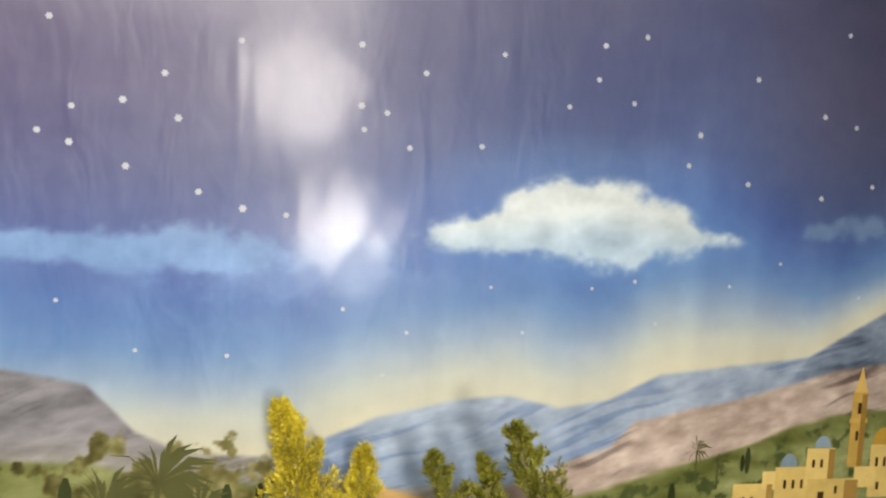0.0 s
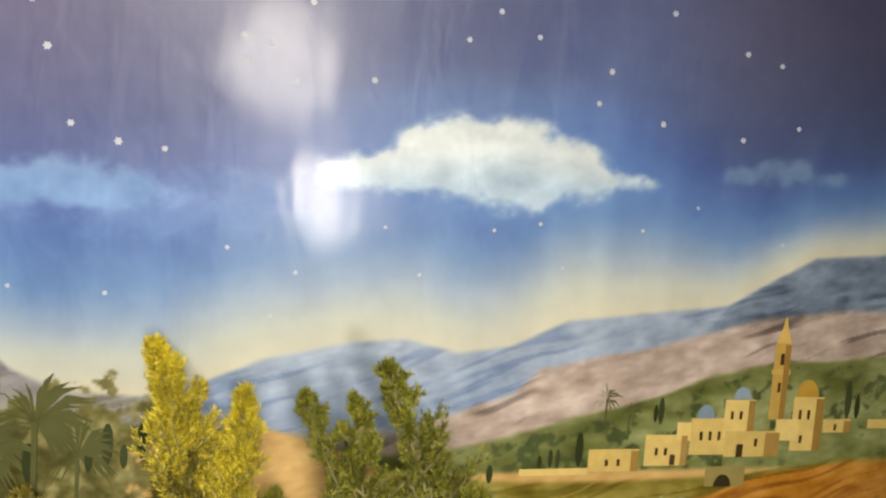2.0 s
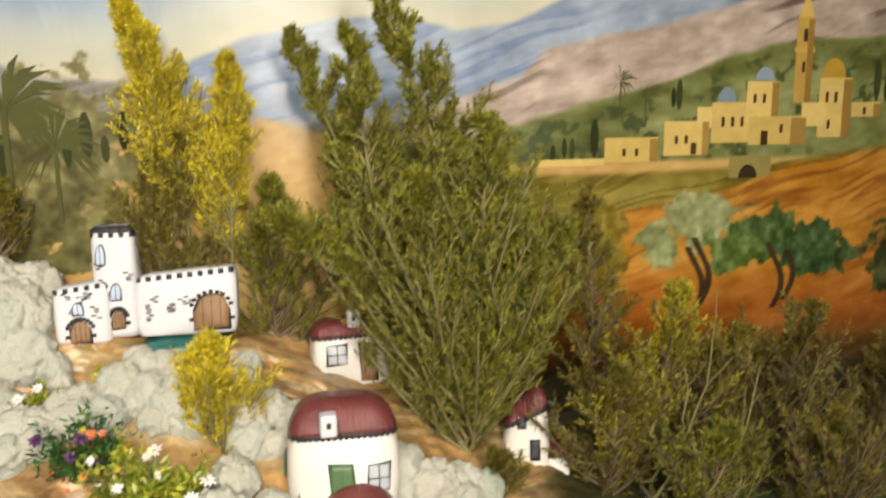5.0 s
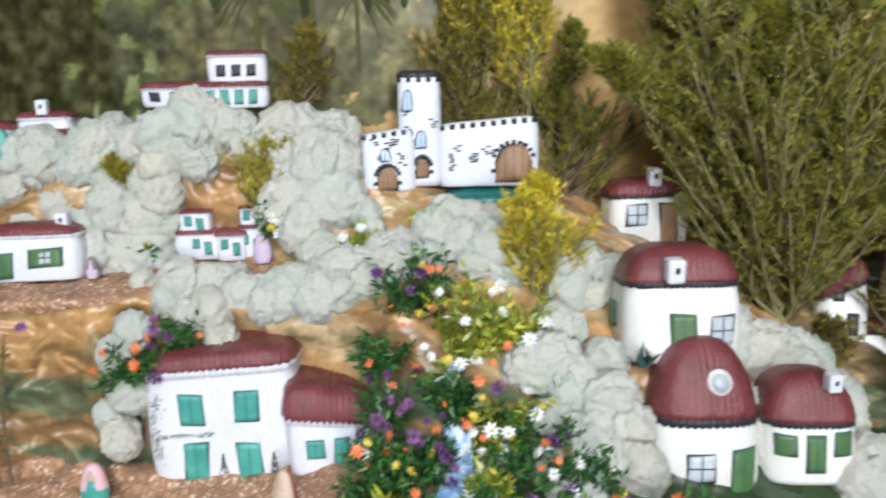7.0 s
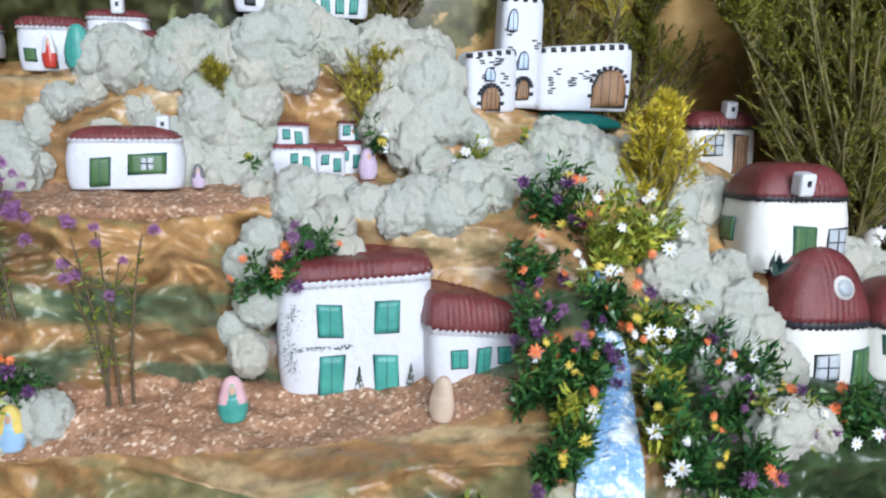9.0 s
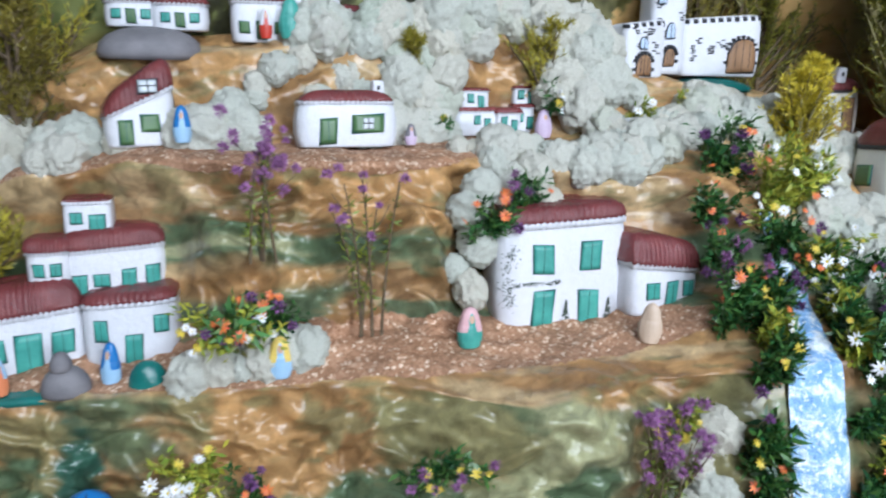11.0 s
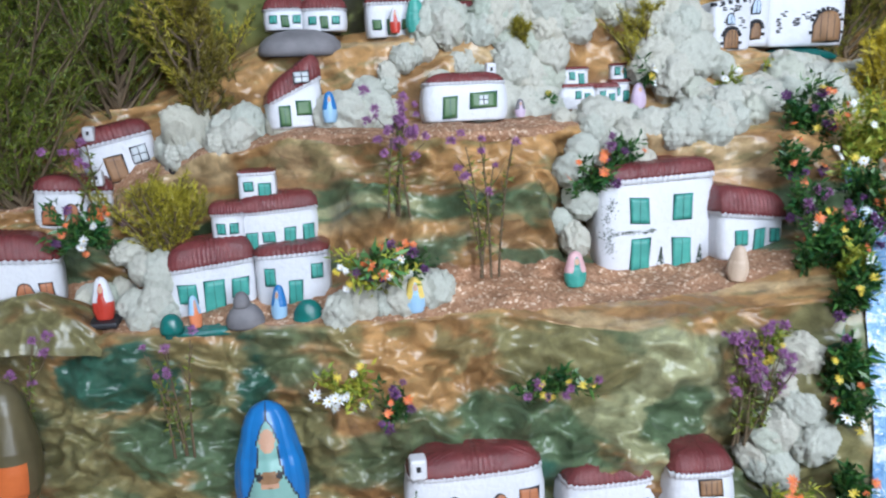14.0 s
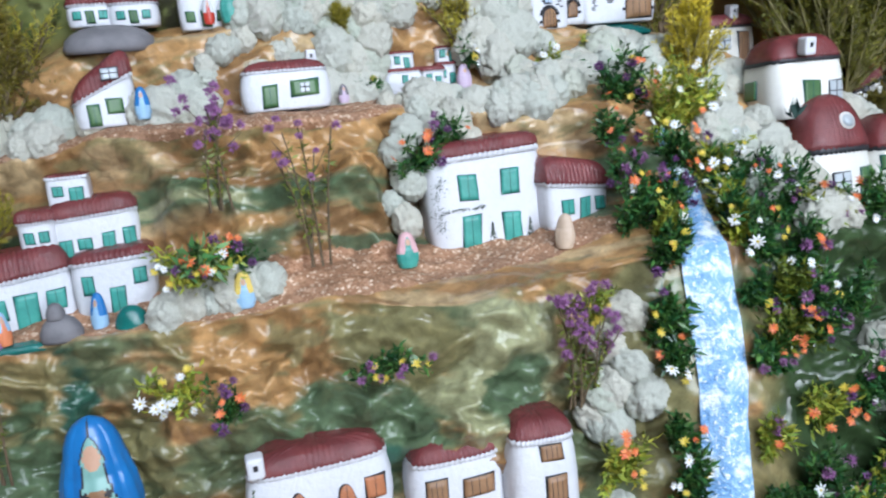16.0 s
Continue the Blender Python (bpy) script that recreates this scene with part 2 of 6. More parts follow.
def mesh_from(name, verts, faces, smooth=True):
    me = bpy.data.meshes.new(name)
    me.from_pydata([tuple(float(c) for c in v) for v in verts], [], faces)
    if smooth:
        me.polygons.foreach_set("use_smooth", [True] * len(me.polygons))
    me.update()
    return me


def part(name, shape, material, parent=None, label=""):
    """one mesh object from (verts, faces), a bmesh or a mesh, under its parent"""
    if isinstance(shape, bmesh.types.BMesh):
        me = bpy.data.meshes.new(name)
        shape.to_mesh(me)
        shape.free()
    elif isinstance(shape, tuple):
        me = mesh_from(name, shape[0], shape[1])
    else:
        me = shape
    if material is not None and not me.materials:
        me.materials.append(material)
    ob = new(name, me)
    if parent is not None:
        ob.parent = parent
    if label:
        ob["label"] = label
    return ob


def thing(name, label, category, m, group=""):
    ob = new(name)
    ob.empty_display_size = 0.02
    ob.matrix_world = m
    return tagged(ob, label, category, group)


def box(x0, x1, y0, y1, z0, z1, bevel=0.0):
    bm = bmesh.new()
    bmesh.ops.create_cube(bm, size=1, matrix=Matrix.LocRotScale(((x0 + x1) / 2, (y0 + y1) / 2, (z0 + z1) / 2), None, (x1 - x0, y1 - y0, z1 - z0)))
    if bevel:
        bmesh.ops.bevel(bm, geom=bm.edges[:], offset=bevel, segments=2, affect="EDGES", profile=0.5)
    for f in bm.faces:
        f.smooth = False
    return bm


def tube(pts, r0, r1, sides=5, verts=None, faces=None):
    verts = [] if verts is None else verts
    faces = [] if faces is None else faces
    base, n = len(verts), len(pts)
    for i, p in enumerate(pts):
        d = (Vector(pts[min(i + 1, n - 1)]) - Vector(pts[max(i - 1, 0)])).normalized()
        a = d.orthogonal().normalized()
        b = d.cross(a)
        r = r0 + (r1 - r0) * i / max(1, n - 1)
        for k in range(sides):
            w = 2 * math.pi * k / sides
            verts.append(Vector(p) + r * (math.cos(w) * a + math.sin(w) * b))
    for i in range(n - 1):
        for k in range(sides):
            k2 = (k + 1) % sides
            faces.append((base + i * sides + k, base + i * sides + k2, base + (i + 1) * sides + k2, base + (i + 1) * sides + k))
    faces.append(tuple(base + (n - 1) * sides + k for k in range(sides)))
    return verts, faces


def blades(ps, ds, length, width, rng, curl=0.15):
    """thin pointed leaves at ps along ds: a folded diamond each"""
    ps, ds = np.array(ps, float), np.array(ds, float)
    n = len(ps)
    ds = ds / np.linalg.norm(ds, axis=1)[:, None]
    side = np.cross(ds, rng.normal(size=(n, 3)))
    side /= np.linalg.norm(side, axis=1)[:, None] + 1e-9
    up = np.cross(side, ds)
    L = length * rng.uniform(0.65, 1.25, (n, 1))
    W = width * rng.uniform(0.7, 1.3, (n, 1))
    a = ps
    b = ps + ds * L * 0.45 + side * W + up * L * curl
    c = ps + ds * L
    d = ps + ds * L * 0.45 - side * W + up * L * curl
    v = np.stack([a, b, c, d], 1).reshape(-1, 3)
    f = [(4 * i, 4 * i + 1, 4 * i + 2, 4 * i + 3) for i in range(n)]
    return v.tolist(), f
# the slope: lines along x, each with its depth and height
def line(x, xs, ys, zs):
    return np.interp(x, xs, ys), np.interp(x, xs, zs)


def poster_y(x):
    return 0.812 + 0.22 * np.maximum(0.0, -0.35 - np.asarray(x, float))


def profile(x):
    rows = [
        line(x, [-1, 1], [0.20, 0.20], [0.56, 0.56]),
        line(x, [-1, -.6, -.45, -.36, -.28, -.2, -.1, 0, .3, 1], [.67, .60, .55, .52, .48, .47, .39, .41, .45, .5], [.67, .668, .675, .672, .665, .66, .66, .67, .70, .72]),
        line(x, [-1, -.75, -.52, -.40, -.3, -.2, -.13, -.07, 0, .1, .25, .4, 1], [.72, .655, .607, .572, .51, .52, .485, .475, .47, .46, .52, .60, .60], [.83, .825, .836, .85, .848, .856, .872, .875, .88, .87, .86, .85, .85]),
        line(x, [-1, -.75, -.62, -.52, -.4, -.3, -.2, -.12, -.05, 0, .1, .25, .4, 1], [.78, .735, .705, .65, .62, .612, .605, .57, .54, .54, .555, .59, .66, .70], [.85, .84, .842, .85, .872, .868, .87, .89, .90, .90, .895, .885, .87, .87]),
        line(x, [-1, -.75, -.66, -.57, -.49, -.37, -.27, -.2, -.1, 0, .1, .2, .35, 1], [.81, .785, .755, .718, .678, .66, .68, .66, .62, .60, .585, .61, .70, .75], [.90, .93, .975, .992, .995, .995, .995, .98, .985, .95, .945, .93, .91, .90]),
        line(x, [-1, -.75, -.6, -.4, -.25, -.15, -.05, .05, .15, .35, 1], [.84, .82, .768, .74, .748, .71, .70, .70, .68, .75, .78], [.92, .95, .998, 1.0, 1.0, 1.015, 1.03, 1.015, .98, .93, .92]),
        line(x, [-1, -.7, -.6, -.45, -.33, -.26, -.2, -.05, .05, .15, .35, 1], [.87, .835, .81, .765, .77, .768, .765, .755, .75, .75, .78, .79], [.98, 1.02, 1.06, 1.075, 1.09, 1.115, 1.095, 1.052, 1.04, 1.0, .95, .94]),
    ]
    rows.append((poster_y(x) + .004, rows[-1][1] + .012))
    return rows


def ground(x, y):
    rows = profile(x)
    return float(np.interp(y, [float(r[0]) for r in rows], [float(r[1]) for r in rows]))
# ---- room and slope ----
def room_wall(name, a):
    ob = part(name, box(*a), ROOM_WALL)
    return tagged(ob, "plain pale plaster wall of the room", "wall", kind="structure")


room_wall("wall_north", (-3.1, 3.1, 1.05, 1.15, 0, 2.9))
room_wall("wall_south", (-3.1, 3.1, -4.1, -4.0, 0, 2.9))
room_wall("wall_west", (-3.1, -3.0, -4.0, 1.05, 0, 2.9))
room_wall("wall_east", (3.0, 3.1, -4.0, 1.05, 0, 2.9))
tagged(part("ceiling", box(-3.1, 3.1, -4.1, 1.15, 2.9, 3.0), ROOM_WALL), "plain pale ceiling", "ceiling", kind="structure")
tagged(part("floor", box(-3.1, 3.1, -4.1, 1.15, -0.1, 0), ROOM_FLOOR), "brown floor of the room", "floor", kind="structure")


def srgb(c):
    c = np.array(c, float) / 255
    return np.where(c <= 0.04045, c / 12.92, ((c + 0.055) / 1.055) ** 2.4)


def lattice(seed, size=96):
    return np.random.default_rng(seed).random((size, size))


def smooth_noise(x, z, fx, fz, seed):
    g = lattice(seed)
    n = g.shape[0]
    u, v = x * fx + 50.3, z * fz + 50.7
    i, j = np.floor(u).astype(int), np.floor(v).astype(int)
    a, b = u - i, v - j
    a, b = a * a * (3 - 2 * a), b * b * (3 - 2 * b)
    return (g[i % n, j % n] * (1 - a) * (1 - b) + g[(i + 1) % n, j % n] * a * (1 - b) + g[i % n, (j + 1) % n] * (1 - a) * b + g[(i + 1) % n, (j + 1) % n] * a * b)


def fbm(x, z, fx, fz, seed, octaves=4):
    s, w, t = 0, 1.0, 0
    for o in range(octaves):
        s = s + w * smooth_noise(x, z, fx * 2 ** o, fz * 2 ** o, seed + o)
        t += w
        w *= 0.55
    return s / t


def step(e0, e1, v):
    t = np.clip((v - e0) / (e1 - e0), 0, 1)
    return t * t * (3 - 2 * t)


def painted(x, z):
    """the printed landscape: starry sky, clouds, hills, fields and groves"""
    ridge = np.interp(x, [-.33, -.05, .05, .14, .20, .26, .32, .385, .586, .63, .70, .80, 1.0], [1.29, 1.285, 1.327, 1.347, 1.351, 1.337, 1.346, 1.376, 1.40, 1.424, 1.461, 1.47, 1.45])
    n1 = fbm(x, z, 5, 7, 3)
    d = (z - ridge + 0.03 * (n1 - .5)) * (1 + .9 * step(.42, .72, x))
    stops = [-.2, .0, .035, .07, .11, .16, .21, .28, .36, .50, .8]
    cols = np.array([(238, 230, 196), (236, 230, 200), (214, 220, 208), (168, 190, 214), (112, 152, 205), (90, 130, 196), (86, 114, 180), (92, 110, 160), (98, 108, 150), (104, 106, 140), (96, 98, 128)], float)
    c = np.stack([np.interp(d, stops, cols[:, k]) for k in range(3)], -1)
    # upper left turned purplish: the haze of the glare painted into the sky
    glare_tint = step(.35, -.35, x) * step(.1, .35, d)
    c = c + glare_tint[..., None] * np.array([14, -2, -6]) + (fbm(x, z, 3, 9, 11)[..., None] - .5) * np.array([34, 30, 22])
    c *= (.95 - .20 * step(.38, .85, x) * step(.06, .26, d))[..., None]
    # paler vertical streaks in the blue: light on the poster's crinkles, painted in
    crinkle_light = smooth_noise(x, z, 38, 2.2, 17) * step(.25, .05, np.abs(d - .12))
    c = c + (crinkle_light[..., None] - .35) * np.array([16, 18, 14])

    def over(c, mask, col):
        return c * (1 - mask[..., None]) + np.asarray(col, float) * mask[..., None]

    # clouds: soft heaps of puffs, crisp above and fading below
    puff = fbm(x, z, 40, 46, 23, 5)
    glow = step(1.4, 0, ((x - .28) / .22) ** 2 + ((z - 1.56) / .085) ** 2)
    c = over(c, glow * .35, (116, 168, 222))
    heaps = [
        ((226, 236, 236), 1.0, ((.287, 1.574, .036, .028), (.243, 1.570, .034, .024), (.200, 1.558, .032, .024), (.335, 1.566, .036, .026), (.374, 1.552, .034, .026), (.402, 1.540, .024, .018), (.310, 1.538, .070, .026), (.318, 1.520, .040, .022), (.225, 1.536, .060, .024), (.160, 1.532, .045, .018), (.118, 1.526, .040, .013), (.450, 1.537, .034, .010))),
        ((172, 202, 232), .75, ((-.266, 1.496, .06, .016), (-.20, 1.496, .06, .018), (-.135, 1.503, .045, .022), (-.08, 1.494, .05, .016), (-.33, 1.494, .07, .014), (-.45, 1.49, .08, .014))),
        ((150, 186, 212), .45, ((.592, 1.557, .035, .013), (.652, 1.567, .032, .016), (.700, 1.558, .032, .011))),
        ((150, 176, 214), .45, ((.0, 1.505, .10, .02), (-.05, 1.47, .16, .02)))]
    for col, amt, balls in heaps:
        field = 0
        for cx, cz, rx, rz in balls:
            field = field + np.exp(-1.1 * (((x - cx) / rx) ** 2 + ((z - cz) / np.where(z > cz, rz, rz * 1.25)) ** 2))
        mask = step(.12, 1.05, field + (puff - .5) * 1.5 * step(.10, .40, field)) * amt
        shade = (fbm(x, z, 30, 42, 31) - .5)[..., None] * 60 + step(.02, -.03, z - np.interp(x, [.1, .3, .47], [1.53, 1.555, 1.54]))[..., None] * np.array([-34, -20, -2])
        c = over(c, mask, np.clip(np.asarray(col) + shade, 0, 248))
    rock = fbm(x + z * .6, z - x * .25, 34, 105, 41, 4) * .6 + fbm(x + z, z - x * .3, 9, 30, 43, 3) * .4
    wash = fbm(x, z, 9, 22, 47)
    e = .004
    # strata and gullies drawn as thin darker strokes
    drift = z - .28 * x + .05 * fbm(x, z, 6, 9, 45, 3)
    strata = step(.10, .02, np.abs(fbm(x * .5, drift, 7, 60, 49, 3) - .5))[..., None] * step(.35, .6, fbm(x, z, 12, 18, 51))[..., None]
    m = step(e, -e, z - ridge)
    c = over(c, m, np.array((166, 182, 202)) + (rock[..., None] - .5) * 80 - strata * np.array([30, 26, 16]) - step(1.36, 1.24, z)[..., None] * np.array([10, 6, 0]))
    peak = np.interp(x, [.50, .586, .63, .70, .80, .85, 1.0], [1.30, 1.398, 1.424, 1.461, 1.47, 1.457, 1.44])
    c = over(c, step(e, -e, z - peak) * step(.55, .6, x), np.array((122, 138, 158)) + (rock[..., None] - .5) * 120 - strata * 34)
    left = np.interp(x, [-1, -.45, -.31, -.236, -.19, -.139, -.05, .05], [1.40, 1.41, 1.374, 1.361, 1.315, 1.293, 1.285, 1.25])
    c = over(c, step(e, -e, z - left + .006 * (wash - .5)), np.array((140, 138, 144)) + (rock[..., None] - .5) * 100 - strata * 26 + step(1.32, 1.27, z)[..., None] * np.array([26, 24, 8]))
    rose = np.interp(x, [.15, .226, .326, .356, .49, .634, .711, .85, 1.0], [1.22, 1.257, 1.286, 1.318, 1.347, 1.384, 1.393, 1.405, 1.40])
    c = over(c, step(e, -e, z - rose + .014 * (wash - .5)), np.array((194, 174, 160)) + (rock[..., None] - .5) * 130 - strata * np.array([70, 66, 60]))
    green = np.interp(x, [-1, -.3, -.1, .05, .234, .428, .567, .68, .86, 1.0], [1.30, 1.285, 1.265, 1.225, 1.222, 1.268, 1.312, 1.333, 1.344, 1.35])
    patch = fbm(x, z, 14, 34, 53)
    tufts = step(.58, .70, fbm(x, z, 70, 80, 57, 3))
    c = over(c, step(e, -e, z - green + .016 * (wash - .5)), np.array((124, 130, 74)) + (patch[..., None] - .5) * 120 + (rock[..., None] - .5) * 50)
    c = over(c, step(e, -e, z - green + .006) * tufts * .8 * step(.40, .6, fbm(x, z, 6, 10, 59)), (60, 74, 34))
    tan = np.interp(x, [-.25, -.142, -.1, -.054, .0, .061, .12, .2], [1.15, 1.19, 1.222, 1.236, 1.245, 1.252, 1.235, 1.20])
    c = over(c, step(e, -e, z - tan) * step(-.26, -.2, x), np.array((222, 180, 112)) + (rock[..., None] - .5) * 70)
    field = np.interp(x, [-.1, .237, .34, .44, .585, .66, .78, .88, 1.0], [1.15, 1.197, 1.188, 1.186, 1.19, 1.196, 1.212, 1.211, 1.2])
    c = over(c, step(e, -e, z - field) * step(.16, .22, x), np.array((150, 136, 58)) + (patch[..., None] - .5) * 110 - strata * 40)
    ocher = np.interp(x, [.2, .36, .44, .585, .66, .78, .88, 1.0], [1.08, 1.12, 1.146, 1.168, 1.191, 1.208, 1.206, 1.2])
    c = over(c, step(e, -e, z - ocher + .01 * (wash - .5)) * step(.2, .3, x), np.array((208, 144, 54)) + (rock[..., None] - .5) * 90 - strata * np.array([40, 38, 20]) - step(.72, 1.0, x)[..., None] * np.array([40, 30, 10]))
    low = step(1.10, 1.02, z + .03 * (wash - .5))
    c = over(c, low * step(.15, .3, x), np.array((172, 96, 30)) + (rock[..., None] - .5) * 80)
    c = over(c, step(1.02, .95, z), np.array((84, 62, 26)) + (rock[..., None] - .5) * 50)
    c = over(c, low * step(.1, -.15, x), np.array((150, 112, 52)) + (patch[..., None] - .5) * 70)
    leaves = fbm(x, z, 55, 55, 61, 4)
    for cx, cz, rx, rz, col in ((-.17, 1.20, .13, .10, (124, 118, 66)), (-.22, 1.15, .12, .13, (94, 90, 42)), (-.45, 1.17, .16, .13, (66, 66, 30)), (.545, 1.128, .055, .036, (160, 166, 116)), (.495, 1.105, .035, .03, (150, 158, 106)), (.63, 1.112, .055, .034, (72, 98, 46)),
                                (.70, 1.092, .05, .036, (58, 86, 42)), (.585, 1.092, .04, .026, (104, 126, 62)), (.40, 1.11, .06, .05, (140, 118, 36)), (.85, 1.08, .08, .06, (60, 70, 30))):
        r = ((x - cx) / rx) ** 2 + ((z - cz) / rz) ** 2
        mask = step(1.05, .7, r + (leaves - .5) * 2.6)
        c = over(c, mask, np.asarray(col) + (fbm(x, z, 110, 110, 67, 2)[..., None] - .5) * 90)
    for cx, z0, z1 in ((.54, 1.02, 1.10), (.548, 1.03, 1.11), (.645, 1.02, 1.10), (.66, 1.03, 1.09)):
        c = over(c, step(.005, .003, np.abs(x - cx - .012 * np.sin((z - z0) * 50))) * (z > z0) * (z < z1), (62, 44, 20))
    c = c + (fbm(x, z, 60, 60, 83, 3)[..., None] - .5) * (10 + 20 * step(.02, -.02, d))[..., None]
    return np.clip(c, 4, 252)


def poster_face(X, Z):
    """the poster's hanging surface with its slack and creases"""
    X, Z = np.asarray(X, float), np.asarray(Z, float)
    sag = 0.00005 * np.sin(X * 43 + 1.3 * np.sin(Z * 4)) + 0.0010 * np.sin(X * 9 + Z * 3)
    fold = np.exp(-((X + .105 + .05 * (Z - 1.6)) / .006) ** 2) * step(1.56, 1.62, Z) * step(1.74, 1.70, Z) + np.exp(-((X - .072) / .006) ** 2) * step(1.44, 1.50, Z) * step(1.60, 1.54, Z)
    crumple = .0007 * (fbm(X, Z, 26, 15, 71, 3) - .5) * step(.36, .1, np.hypot(X + .02, Z - 1.56)) + .00022 * (fbm(X, Z, 22, 3, 73, 2) - .5)
    return poster_y(X) + sag - .00010 * fold + crumple


def build_poster():
    cell = 0.0021
    xs, zs = np.arange(-1.05, 1.12, cell), np.arange(0.86, 2.16, cell)
    X, Z = np.meshgrid(xs, zs)
    Y = poster_face(X, Z)
    v = np.stack([X, Y, Z], -1).reshape(-1, 3)
    nx, nz = len(xs), len(zs)
    i = (np.arange(nz - 1)[:, None] * nx + np.arange(nx - 1)[None]).ravel()
    f = np.stack([i, i + 1, i + nx + 1, i + nx], -1)
    me = bpy.data.meshes.new("poster")
    me.vertices.add(len(v))
    me.vertices.foreach_set("co", v.ravel())
    me.loops.add(f.size)
    me.loops.foreach_set("vertex_index", f.ravel().astype(np.int32))
    me.polygons.add(len(f))
    me.polygons.foreach_set("loop_start", (np.arange(len(f)) * 4).astype(np.int32))
    me.polygons.foreach_set("use_smooth", np.ones(len(f), bool))
    me.update(calc_edges=True)
    col = srgb(painted(X, Z)).reshape(-1, 3) * 0.62
    att = me.color_attributes.new("print", "FLOAT_COLOR", "POINT")
    att.data.foreach_set("color", np.concatenate([col, np.ones((len(col), 1))], 1).astype(np.float32).ravel())
    ob = part("poster", me, POSTER)
    return tagged(ob, "large creased glossy printed backdrop of a starry sky over hills", "poster")


poster = build_poster()
PRINTS = {}


def ink_of(c):
    """printed ink of one colour, mottled"""
    if c not in PRINTS:
        lin = tuple(float(v) * .62 for v in srgb(c))
        PRINTS[c] = plain("print_ink", tuple(v * .78 for v in lin), lin, 0.65, 220, 0.0002, 0.1)
        PRINTS[c].node_tree.nodes["Principled BSDF"].inputs["Specular IOR Level"].default_value = 0.15
    return PRINTS[c]


def print_flat(name, polys, col, lift=0.0006, joined=False):
    """flat printed shapes lying on the poster, each a piece of its own; joined: one piece with its shapes layered"""
    verts, faces = [], []
    for k, poly in enumerate(polys):
        b = len(verts)
        verts += [(x, float(poster_face(x, z)) - lift - k * .00003, z) for x, z in poly]
        faces.append(tuple(range(b, b + len(poly))))
        if not joined:
            part(name, (verts, faces), ink_of(tuple(min(255, c + (k * 37 % 5 - 2) * 5) for c in col)), poster)
            verts, faces = [], []
    if joined:
        part(name, (verts, faces), ink_of(col), poster)


def rect(x0, x1, z0, z1):
    return [(x0, z0), (x1, z0), (x1, z1), (x0, z1)]


def oval(cx, cz, rx, rz, n=14, a0=0.0, a1=360.0):
    return [(cx + rx * math.cos(radians(a0 + (a1 - a0) * k / n)), cz + rz * math.sin(radians(a0 + (a1 - a0) * k / n))) for k in range(n if a1 - a0 >= 360 else n + 1)]


